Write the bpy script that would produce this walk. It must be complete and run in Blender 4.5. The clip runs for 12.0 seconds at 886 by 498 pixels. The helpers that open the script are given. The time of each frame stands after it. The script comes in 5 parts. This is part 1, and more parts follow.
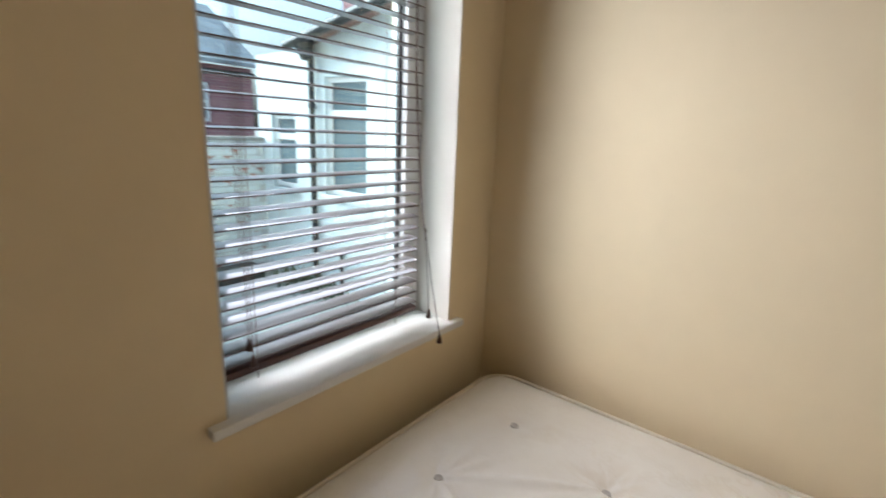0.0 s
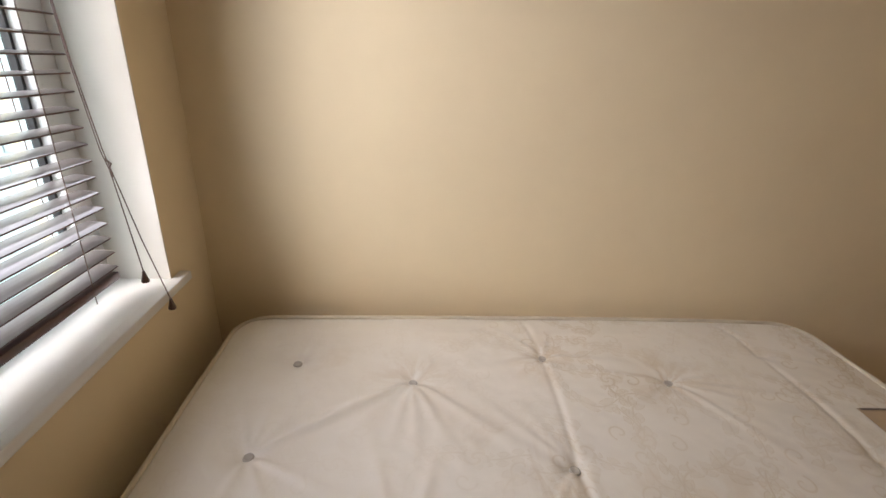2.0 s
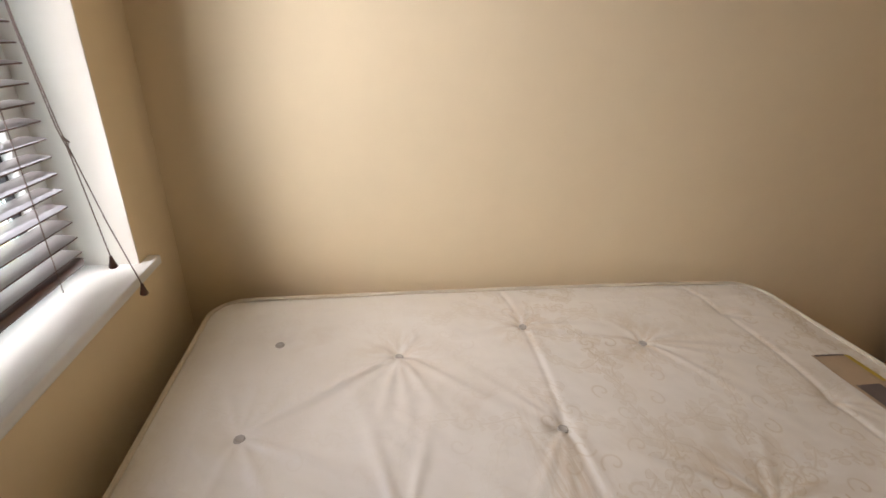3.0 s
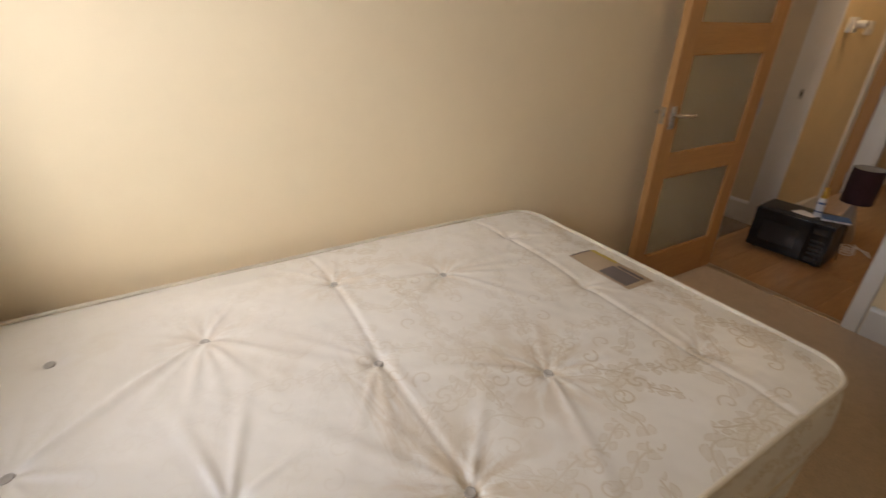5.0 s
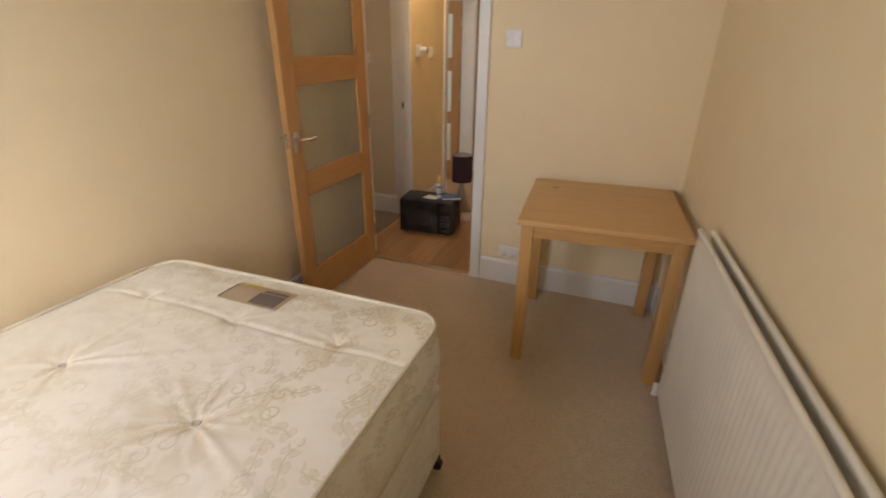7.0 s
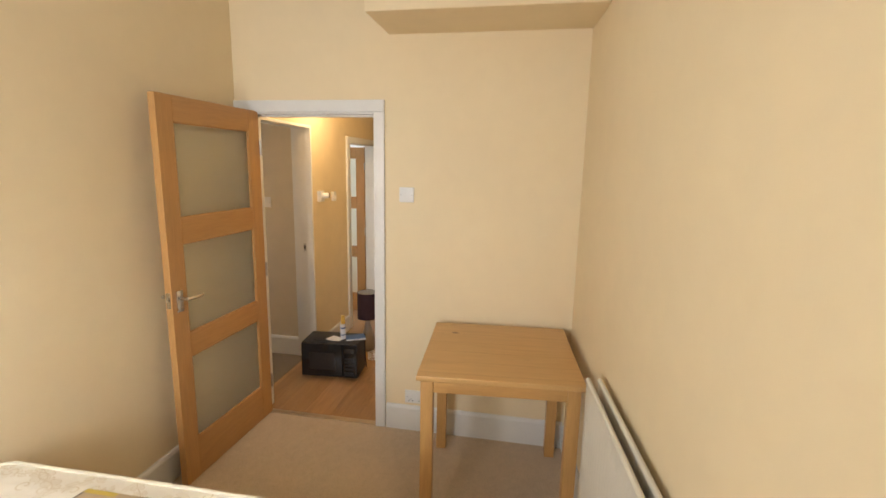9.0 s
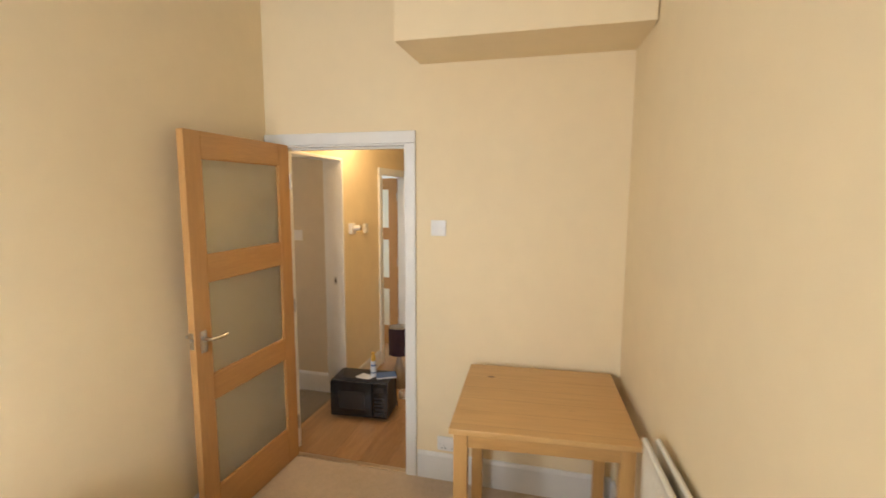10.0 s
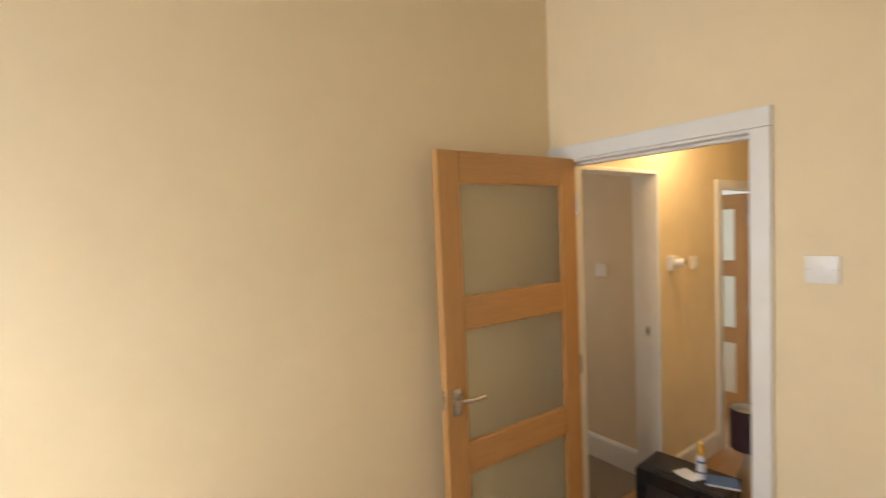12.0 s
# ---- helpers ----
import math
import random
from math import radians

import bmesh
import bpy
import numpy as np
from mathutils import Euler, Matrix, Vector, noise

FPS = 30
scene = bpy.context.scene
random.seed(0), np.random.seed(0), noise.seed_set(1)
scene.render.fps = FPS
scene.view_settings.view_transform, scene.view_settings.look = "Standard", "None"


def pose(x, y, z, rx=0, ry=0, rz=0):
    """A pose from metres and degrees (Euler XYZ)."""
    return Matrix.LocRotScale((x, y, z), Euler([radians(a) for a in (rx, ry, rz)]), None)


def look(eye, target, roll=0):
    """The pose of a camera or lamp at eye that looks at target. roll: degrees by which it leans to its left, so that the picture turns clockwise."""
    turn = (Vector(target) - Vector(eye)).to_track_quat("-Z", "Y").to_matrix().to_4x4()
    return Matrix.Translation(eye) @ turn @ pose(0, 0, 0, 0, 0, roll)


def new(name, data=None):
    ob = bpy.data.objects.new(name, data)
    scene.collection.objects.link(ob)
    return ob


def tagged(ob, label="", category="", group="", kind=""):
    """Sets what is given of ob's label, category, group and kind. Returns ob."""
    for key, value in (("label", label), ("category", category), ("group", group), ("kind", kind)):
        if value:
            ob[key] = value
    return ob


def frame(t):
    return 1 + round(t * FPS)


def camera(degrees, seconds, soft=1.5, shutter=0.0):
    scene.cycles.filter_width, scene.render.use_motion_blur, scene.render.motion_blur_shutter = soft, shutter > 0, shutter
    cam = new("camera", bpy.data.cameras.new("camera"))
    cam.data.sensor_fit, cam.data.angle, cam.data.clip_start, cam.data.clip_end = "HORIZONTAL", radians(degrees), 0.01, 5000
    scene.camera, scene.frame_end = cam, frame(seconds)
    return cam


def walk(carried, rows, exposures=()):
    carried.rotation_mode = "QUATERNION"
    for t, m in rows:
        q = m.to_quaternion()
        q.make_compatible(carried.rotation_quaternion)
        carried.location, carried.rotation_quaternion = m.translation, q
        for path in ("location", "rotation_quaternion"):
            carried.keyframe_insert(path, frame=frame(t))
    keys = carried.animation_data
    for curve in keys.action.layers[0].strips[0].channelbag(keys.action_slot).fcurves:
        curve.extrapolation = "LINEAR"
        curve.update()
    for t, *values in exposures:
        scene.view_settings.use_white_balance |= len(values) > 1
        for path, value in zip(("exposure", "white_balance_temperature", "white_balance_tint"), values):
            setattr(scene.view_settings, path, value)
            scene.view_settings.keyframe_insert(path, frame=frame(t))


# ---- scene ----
cam = camera(87.3, 12.0, shutter=0.4)
PATH = [
    (0, (-2.596, -1.48, 1.539), (-3.81, 0.033, 1.057), 2.4),
    (0.5, (-2.68, -1.447, 1.521), (-3.473, 0.285, 0.912), 2.7),
    (1, (-2.767, -1.436, 1.503), (-3.181, 0.411, 0.856), 2.8),
    (1.5, (-2.825, -1.43, 1.494), (-2.892, 0.433, 0.768), 2.6),
    (2, (-2.882, -1.444, 1.475), (-2.743, 0.403, 0.722), 2.3),
    (2.5, (-2.935, -1.446, 1.467), (-2.716, 0.377, 0.674), 2.3),
    (4.5, (-2.884, -1.495, 1.417), (-2.156, 0.132, 0.509), 1.2),
    (5, (-2.859, -1.535, 1.432), (-1.915, -0.026, 0.519), 1.3),
    (5.5, (-2.826, -1.586, 1.436), (-1.644, -0.249, 0.534), 1.3),
    (6, (-2.793, -1.654, 1.446), (-1.426, -0.525, 0.52), 1.2),
    (6.5, (-2.773, -1.728, 1.473), (-1.215, -0.856, 0.571), 0.9),
    (7, (-2.762, -1.789, 1.518), (-1.062, -1.143, 0.684), 0.7),
    (7.5, (-2.752, -1.828, 1.564), (-0.942, -1.399, 0.827), 0.7),
    (9.5, (-2.625, -1.854, 1.703), (-0.686, -1.457, 1.417), 0.7),
    (10, (-2.526, -1.824, 1.706), (-0.604, -1.325, 1.466), 0.2),
    (10.5, (-2.347, -1.765, 1.698), (-0.534, -0.94, 1.52), -0.3),
    (11, (-2.17, -1.723, 1.692), (-0.433, -0.736, 1.59), -0.3),
    (11.5, (-1.965, -1.68, 1.678), (-0.399, -0.439, 1.583), -0.9),
    (12, (-1.814, -1.628, 1.691), (-0.648, -0.005, 1.595), -2.3),
]
walk(cam, [(t, look(eye, target, roll)) for t, eye, target, roll in PATH], exposures=[(0, -0.18, 5960, 17), (1.2, -0.3, 6080, 18), (2.5, -0.14, 6420, 23), (4.5, 0.08, 6280, 20), (6, 0.4, 6280, 19), (7.5, 0.92, 6420, 17), (9.5, 1.4, 6380, 13), (12, 1.24, 6360, 14)])

# ---- light ----
world = bpy.data.worlds.new("sky")
scene.world = world
world.use_nodes = True
wn = world.node_tree
sky = wn.nodes.new("ShaderNodeTexSky")
sky.sky_type, sky.sun_disc = "NISHITA", False
sky.sun_elevation, sky.sun_rotation = radians(35.3), radians(240.6)
sky.air_density, sky.dust_density, sky.ozone_density = 1.0, 9.0, 1.5
veil = wn.nodes.new("ShaderNodeHueSaturation")   # thin cloud: the blue is washed out
veil.inputs["Saturation"].default_value = 0.5
veil.inputs["Value"].default_value = 3.1
wn.links.new(sky.outputs[0], veil.inputs["Color"])
wn.links.new(veil.outputs[0], wn.nodes["Background"].inputs[0])
wn.nodes["Background"].inputs[1].default_value = 0.15

sun = new("sun", bpy.data.lights.new("sun", "SUN"))
sun.data.energy, sun.data.angle, sun.data.color = 0.9, radians(50), (1.0, 0.97, 0.94)
sun.matrix_world = look((-8, -4.5, 6.5), (0, 0, 0))

glow = new("window_skylight", bpy.data.lights.new("window_skylight", "AREA"))
glow.data.shape, glow.data.size, glow.data.size_y = "RECTANGLE", 0.66, 1.15
glow.data.energy, glow.data.color, glow.data.spread = 11, (0.925, 0.965, 1.0), radians(140)
glow.matrix_world = look((-3.553, -0.675, 1.66), (-2.553, -0.7, 1.57))

hall_bulb = new("hall_bulb", bpy.data.lights.new("hall_bulb", "POINT"))
hall_bulb.data.energy, hall_bulb.data.shadow_soft_size, hall_bulb.data.color = 6.5, 0.05, (1.0, 0.72, 0.37)
hall_bulb.location = (0.9, -0.42, 2.22)

# unseen lamp added at the lobby's far end to brighten its walls
lobby_fill = new("lobby_fill_lamp", bpy.data.lights.new("lobby_fill_lamp", "AREA"))
lobby_fill.data.shape, lobby_fill.data.size, lobby_fill.data.size_y = "RECTANGLE", 0.55, 1.0
lobby_fill.data.energy, lobby_fill.data.color = 0.95, (1.0, 0.96, 0.92)
lobby_fill.matrix_world = look((0.54, 1.62, 1.55), (0.7, 0.0, 1.0))

far_sky = new("far_window_skylight", bpy.data.lights.new("far_window_skylight", "AREA"))
far_sky.data.shape, far_sky.data.size, far_sky.data.size_y = "RECTANGLE", 1.7, 1.4
far_sky.data.energy, far_sky.data.color = 26, (0.74, 0.89, 1.0)
far_sky.matrix_world = look((3.1, 3.3, 1.6), (2.8, 0.0, 1.2))


# ---- materials ----
def nodes_of(name):
    m = bpy.data.materials.new(name)
    m.use_nodes = True
    nt = m.node_tree
    return m, nt, nt.nodes["Principled BSDF"]


def coords(nt, scale=(1, 1, 1), which="Object"):
    tc, mp = nt.nodes.new("ShaderNodeTexCoord"), nt.nodes.new("ShaderNodeMapping")
    mp.inputs["Scale"].default_value = scale
    nt.links.new(tc.outputs[which], mp.inputs[0])
    return mp.outputs[0]


def noise_tex(nt, vec, scale, detail=4.0, rough=0.55, distort=0.0):
    n = nt.nodes.new("ShaderNodeTexNoise")
    n.inputs["Scale"].default_value, n.inputs["Detail"].default_value = scale, detail
    n.inputs["Roughness"].default_value, n.inputs["Distortion"].default_value = rough, distort
    nt.links.new(vec, n.inputs["Vector"])
    return n.outputs["Fac"]


def ramp(nt, fac, stops):
    r = nt.nodes.new("ShaderNodeValToRGB")
    el = r.color_ramp.elements
    while len(el) < len(stops):
        el.new(0.5)
    for e, (p, c) in zip(el, stops):
        e.position, e.color = p, (*c, 1) if len(c) == 3 else c
    nt.links.new(fac, r.inputs[0])
    return r.outputs[0]


def mix(nt, fac, a, b, mode="MIX"):
    x = nt.nodes.new("ShaderNodeMix")
    x.data_type, x.blend_type = "RGBA", mode
    for sock, v in ((x.inputs[0], fac), (x.inputs[6], a), (x.inputs[7], b)):
        if isinstance(v, (int, float)):
            sock.default_value = v
        elif isinstance(v, tuple):
            sock.default_value = (*v, 1)
        else:
            nt.links.new(v, sock)
    return x.outputs[2]


def maths(nt, op, a, b=0.0):
    x = nt.nodes.new("ShaderNodeMath")
    x.operation = op
    for sock, v in ((x.inputs[0], a), (x.inputs[1], b)):
        if isinstance(v, (int, float)):
            sock.default_value = v
        else:
            nt.links.new(v, sock)
    return x.outputs[0]


def bump(nt, bsdf, height, strength=0.2, distance=0.01):
    b = nt.nodes.new("ShaderNodeBump")
    b.inputs["Strength"].default_value, b.inputs["Distance"].default_value = strength, distance
    nt.links.new(height, b.inputs["Height"])
    nt.links.new(b.outputs[0], bsdf.inputs["Normal"])


def rand(nt):
    return nt.nodes.new("ShaderNodeObjectInfo").outputs["Random"]


def plain(name, col, rough=0.5, metal=0.0, vary=0.12, scale=6.0, grain=120.0, relief=0.05, depth=0.002, spec=0.5):
    """A paint, plastic or metal with faint blotches and fine grain."""
    m, nt, b = nodes_of(name)
    v = coords(nt)
    lo, hi = tuple(c * (1 - vary) for c in col), tuple(min(1, c * (1 + vary)) for c in col)
    n = noise_tex(nt, v, scale, 6)
    nt.links.new(ramp(nt, n, [(0.3, lo), (0.7, hi)]), b.inputs["Base Color"])
    g = noise_tex(nt, v, grain, 3)
    nt.links.new(ramp(nt, g, [(0.2, (rough * 0.85,) * 3), (0.8, (min(1, rough * 1.15),) * 3)]), b.inputs["Roughness"])
    b.inputs["Metallic"].default_value = metal
    b.inputs["Specular IOR Level"].default_value = spec
    bump(nt, b, g, relief, depth)
    return m


def wood(name, dark, light, along="x", rough=0.4, scale=1.0, coat=0.0, piece=False):
    m, nt, b = nodes_of(name)
    sc = {"x": (1.2, 14, 14), "y": (14, 1.2, 14), "z": (14, 14, 1.2)}[along]
    v = coords(nt, tuple(c * scale for c in sc))
    if piece:
        add = nt.nodes.new("ShaderNodeVectorMath")
        add.operation = "ADD"
        comb = nt.nodes.new("ShaderNodeCombineXYZ")
        r9 = maths(nt, "MULTIPLY", rand(nt), 97.0)
        for k in range(3):
            nt.links.new(r9, comb.inputs[k])
        nt.links.new(v, add.inputs[0])
        nt.links.new(comb.outputs[0], add.inputs[1])
        v = add.outputs[0]
    g = noise_tex(nt, v, 2.2, 8, 0.6, 1.2)
    f = noise_tex(nt, v, 11, 4, 0.6)
    c = ramp(nt, g, [(0.28, dark), (0.72, light)])
    c = mix(nt, 0.25, c, ramp(nt, f, [(0.35, tuple(q * 0.7 for q in dark)), (0.6, light)]), "MULTIPLY")
    c = mix(nt, 0.3, c, ramp(nt, f, [(0.3, dark), (0.7, light)]))
    if piece:
        c = mix(nt, 0.6, c, ramp(nt, rand(nt), [(0.0, (0.72, 0.68, 0.64)), (1.0, (1.25, 1.22, 1.18))]), "MULTIPLY")
    nt.links.new(c, b.inputs["Base Color"])
    b.inputs["Roughness"].default_value = rough
    b.inputs["Coat Weight"].default_value, b.inputs["Coat Roughness"].default_value = coat, 0.2
    bump(nt, b, f, 0.12, 0.002)
    return m


def knotty(m):
    """Small dark knots and faint board joints over a wood material."""
    nt = m.node_tree
    b = nt.nodes["Principled BSDF"]
    old = b.inputs["Base Color"].links[0].from_socket
    v = coords(nt, (1, 0.6, 1))
    vo = nt.nodes.new("ShaderNodeTexVoronoi")
    vo.voronoi_dimensions = "2D"
    vo.inputs["Scale"].default_value = 4.3
    nt.links.new(v, vo.inputs["Vector"])
    spot = ramp(nt, vo.outputs["Distance"], [(0.03, (1, 1, 1)), (0.06, (0, 0, 0))])
    few = ramp(nt, noise_tex(nt, v, 3.1, 1), [(0.53, (0, 0, 0)), (0.56, (1, 1, 1))])
    c = mix(nt, maths(nt, "MULTIPLY", maths(nt, "MULTIPLY", spot, few), 0.85), old, (0.16, 0.07, 0.025))
    sp = nt.nodes.new("ShaderNodeSeparateXYZ")
    nt.links.new(coords(nt), sp.inputs[0])
    j = maths(nt, "ABSOLUTE", maths(nt, "SUBTRACT", maths(nt, "FRACT", maths(nt, "DIVIDE", sp.outputs[0], 0.125)), 0.5))
    c = mix(nt, maths(nt, "MULTIPLY", ramp(nt, j, [(0.008, (1, 1, 1)), (0.02, (0, 0, 0))]), 0.35), c, (0.25, 0.13, 0.05))
    nt.links.new(c, b.inputs["Base Color"])
    return m


def wall_paint(name, col, vary=0.05):
    """Emulsion over old plaster: roller stipple, gentle undulation and faint scuffs."""
    m, nt, b = nodes_of(name)
    v = coords(nt)
    big, mid, fine = noise_tex(nt, v, 1.3, 4), noise_tex(nt, v, 9, 5), noise_tex(nt, v, 260, 2)
    lo, hi = tuple(c * (1 - vary) for c in col), tuple(min(1, c * (1 + vary)) for c in col)
    c = ramp(nt, big, [(0.3, lo), (0.7, hi)])
    c = mix(nt, 0.35, c, ramp(nt, mid, [(0.35, lo), (0.65, hi)]))
    nt.links.new(c, b.inputs["Base Color"])
    b.inputs["Roughness"].default_value = 0.72
    b.inputs["Specular IOR Level"].default_value = 0.3
    h = maths(nt, "ADD", maths(nt, "MULTIPLY", fine, 0.12), mid)
    bump(nt, b, h, 0.1, 0.005)
    return m


CREAM = wall_paint("cream_emulsion", (0.85, 0.705, 0.47), 0.03)
HALL_CREAM = wall_paint("hall_cream_emulsion", (0.78, 0.65, 0.43))
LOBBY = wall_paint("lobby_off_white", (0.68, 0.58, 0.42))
REVEAL = wall_paint("reveal_off_white", (0.7, 0.67, 0.62), 0.03)
CEIL_WHITE = wall_paint("ceiling_white", (0.82, 0.8, 0.75), 0.03)
GLOSS_WHITE = plain("white_gloss_paint", (0.8, 0.79, 0.76), 0.32, vary=0.03, grain=60, relief=0.04)
UPVC = plain("white_upvc", (0.82, 0.83, 0.83), 0.3, vary=0.02)
WHITE_PLASTIC = plain("white_plastic", (0.82, 0.8, 0.77), 0.35, vary=0.03)
RUBBER = plain("black_rubber", (0.02, 0.022, 0.025), 0.5)
CHROME = plain("satin_chrome", (0.62, 0.6, 0.57), 0.26, 1.0, vary=0.05)
BRASS = plain("brass_strip", (0.62, 0.52, 0.4), 0.35, 1.0, vary=0.1)
STEEL = plain("steel", (0.5, 0.49, 0.47), 0.3, 1.0)
OAK_X = wood("pale_oak_long", (0.56, 0.315, 0.105), (0.66, 0.4, 0.15), "x", 0.42, 1.0, 0.15)
OAK_Y = wood("pale_oak_cross", (0.56, 0.315, 0.105), (0.66, 0.4, 0.15), "y", 0.42, 1.0, 0.15)
OAK_TOP = knotty(wood("knotty_oak_top", (0.62, 0.37, 0.14), (0.71, 0.455, 0.19), "y", 0.4, 0.35, 0.15))
OAK_Z = wood("pale_oak_upright", (0.56, 0.315, 0.105), (0.66, 0.4, 0.15), "z", 0.42, 1.0, 0.15)
DOOR_Z = wood("oak_veneer_upright", (0.5, 0.265, 0.09), (0.6, 0.34, 0.125), "z", 0.4, 0.8, 0.1)
DOOR_X = wood("oak_veneer_cross", (0.5, 0.265, 0.09), (0.6, 0.34, 0.125), "x", 0.4, 0.8, 0.1)
LAMINATE = wood("oak_laminate", (0.36, 0.195, 0.08), (0.58, 0.36, 0.165), "x", 0.3, 0.9, 0.25, piece=True)
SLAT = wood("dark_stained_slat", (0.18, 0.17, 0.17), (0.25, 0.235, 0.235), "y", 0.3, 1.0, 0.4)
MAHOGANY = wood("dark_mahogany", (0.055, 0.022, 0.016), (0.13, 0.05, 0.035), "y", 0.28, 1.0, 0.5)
CORD = plain("brown_cord", (0.13, 0.085, 0.065), 0.8)
BLACK_GLOSS = plain("black_gloss_plastic", (0.012, 0.012, 0.013), 0.22, vary=0.2)
BLACK_MATT = plain("black_matt_plastic", (0.02, 0.02, 0.021), 0.5)
DARK_GLASS = plain("dark_oven_glass", (0.03, 0.028, 0.027), 0.12)
PLUM = plain("plum_fabric", (0.035, 0.014, 0.022), 0.85, vary=0.2, grain=400, relief=0.3)
SHADE_IN = plain("shade_lining", (0.42, 0.41, 0.39), 0.7)
CERAMIC = plain("stone_ceramic", (0.4, 0.33, 0.26), 0.35)
GOLD = plain("gold_plastic", (0.75, 0.48, 0.1), 0.3, 0.5)
CAN_WHITE = plain("can_white", (0.75, 0.77, 0.82), 0.25)
CAN_BLUE = plain("can_blue", (0.08, 0.14, 0.3), 0.3)
PAPER_BLUE = plain("paper_blue", (0.07, 0.15, 0.36), 0.4)
PAPER_WHITE = plain("paper_white", (0.78, 0.78, 0.78), 0.6)
RAD_WHITE = plain("radiator_enamel", (0.78, 0.74, 0.64), 0.35, vary=0.04)
RAD_DARK = plain("radiator_dark_inside", (0.3, 0.28, 0.24), 0.8)
BLACK_PIPE = plain("black_pipe_paint", (0.02, 0.024, 0.026), 0.4)
YARD_GLASS = plain("yard_window_glass", (0.14, 0.19, 0.21), 0.08, vary=0.2, scale=2)
ROOF_TILE = plain("brown_roof_tile", (0.33, 0.19, 0.16), 0.8, vary=0.3, scale=8, relief=0.3)
SLATE = plain("slate", (0.28, 0.32, 0.34), 0.4, vary=0.3, scale=3)
MORTAR = plain("mortar", (0.6, 0.61, 0.59), 0.9, vary=0.2, relief=0.4)
CONCRETE = plain("concrete", (0.35, 0.34, 0.32), 0.9, vary=0.3, scale=2, relief=0.4, depth=0.005)
RENDER_WHITE = plain("white_masonry_paint", (0.72, 0.79, 0.805), 0.8, vary=0.12, scale=3, relief=0.4, depth=0.006)
LEAFY = plain("weed_green", (0.06, 0.09, 0.04), 0.7, vary=0.4)


def brick_mat(name, painted):
    m, nt, b = nodes_of(name)
    v = coords(nt)
    n = noise_tex(nt, v, 5, 6, 0.65)
    red = ramp(nt, rand(nt), [(0.0, (0.26, 0.09, 0.07)), (1.0, (0.42, 0.17, 0.12))])
    if painted:
        worn = ramp(nt, maths(nt, "ADD", n, maths(nt, "MULTIPLY", rand(nt), 0.22)), [(0.72, (0, 0, 0)), (0.79, (1, 1, 1))])
        c = mix(nt, worn, (0.74, 0.77, 0.76), red)
    else:
        sep, com = nt.nodes.new("ShaderNodeSeparateXYZ"), nt.nodes.new("ShaderNodeCombineXYZ")
        nt.links.new(v, sep.inputs[0])
        nt.links.new(maths(nt, "ADD", sep.outputs[0], sep.outputs[1]), com.inputs[0])
        nt.links.new(sep.outputs[2], com.inputs[1])
        br = nt.nodes.new("ShaderNodeTexBrick")
        br.inputs["Scale"].default_value = 1.0
        br.inputs["Brick Width"].default_value, br.inputs["Row Height"].default_value = 0.225, 0.075
        br.inputs["Mortar Size"].default_value = 0.006
        br.inputs["Color1"].default_value, br.inputs["Color2"].default_value = (0.36, 0.15, 0.17, 1), (0.27, 0.12, 0.14, 1)
        br.inputs["Mortar"].default_value = (0.42, 0.36, 0.33, 1)
        nt.links.new(com.outputs[0], br.inputs["Vector"])
        c = mix(nt, maths(nt, "MULTIPLY", n, 0.4), br.outputs["Color"], (0.3, 0.16, 0.15))
    nt.links.new(c, b.inputs["Base Color"])
    b.inputs["Roughness"].default_value = 0.88
    bump(nt, b, noise_tex(nt, v, 60, 4), 0.5, 0.006)
    return m


PAINTED_BRICK, RED_BRICK = brick_mat("painted_brick", True), brick_mat("red_brick", False)


def carpet_mat(name, lo, hi):
    m, nt, b = nodes_of(name)
    v = coords(nt)
    big, mid = noise_tex(nt, v, 2.2, 5), noise_tex(nt, v, 22, 4)
    tuft = nt.nodes.new("ShaderNodeTexVoronoi")
    tuft.inputs["Scale"].default_value = 190
    nt.links.new(v, tuft.inputs["Vector"])
    c = ramp(nt, big, [(0.3, lo), (0.7, hi)])
    c = mix(nt, 0.4, c, ramp(nt, mid, [(0.35, lo), (0.65, hi)]))
    c = mix(nt, 0.35, c, ramp(nt, tuft.outputs["Distance"], [(0.0, (1.15, 1.15, 1.15)), (0.8, (0.55, 0.55, 0.55))]), "MULTIPLY")
    nt.links.new(c, b.inputs["Base Color"])
    b.inputs["Roughness"].default_value = 0.95
    b.inputs["Sheen Weight"].default_value = 0.25
    b.inputs["Specular IOR Level"].default_value = 0.15
    h = maths(nt, "ADD", maths(nt, "MULTIPLY", tuft.outputs["Distance"], -0.7), mid)
    bump(nt, b, h, 0.5, 0.008)
    return m


CARPET = carpet_mat("beige_carpet", (0.59, 0.455, 0.31), (0.7, 0.55, 0.385))
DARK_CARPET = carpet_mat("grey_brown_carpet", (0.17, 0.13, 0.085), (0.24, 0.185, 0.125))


def glass_mat():
    m, nt, b = nodes_of("window_glass")
    b.inputs["Transmission Weight"].default_value, b.inputs["Roughness"].default_value = 1.0, 0.0
    b.inputs["IOR"].default_value = 1.45
    b.inputs["Base Color"].default_value = (0.72, 0.96, 0.985, 1)
    return m


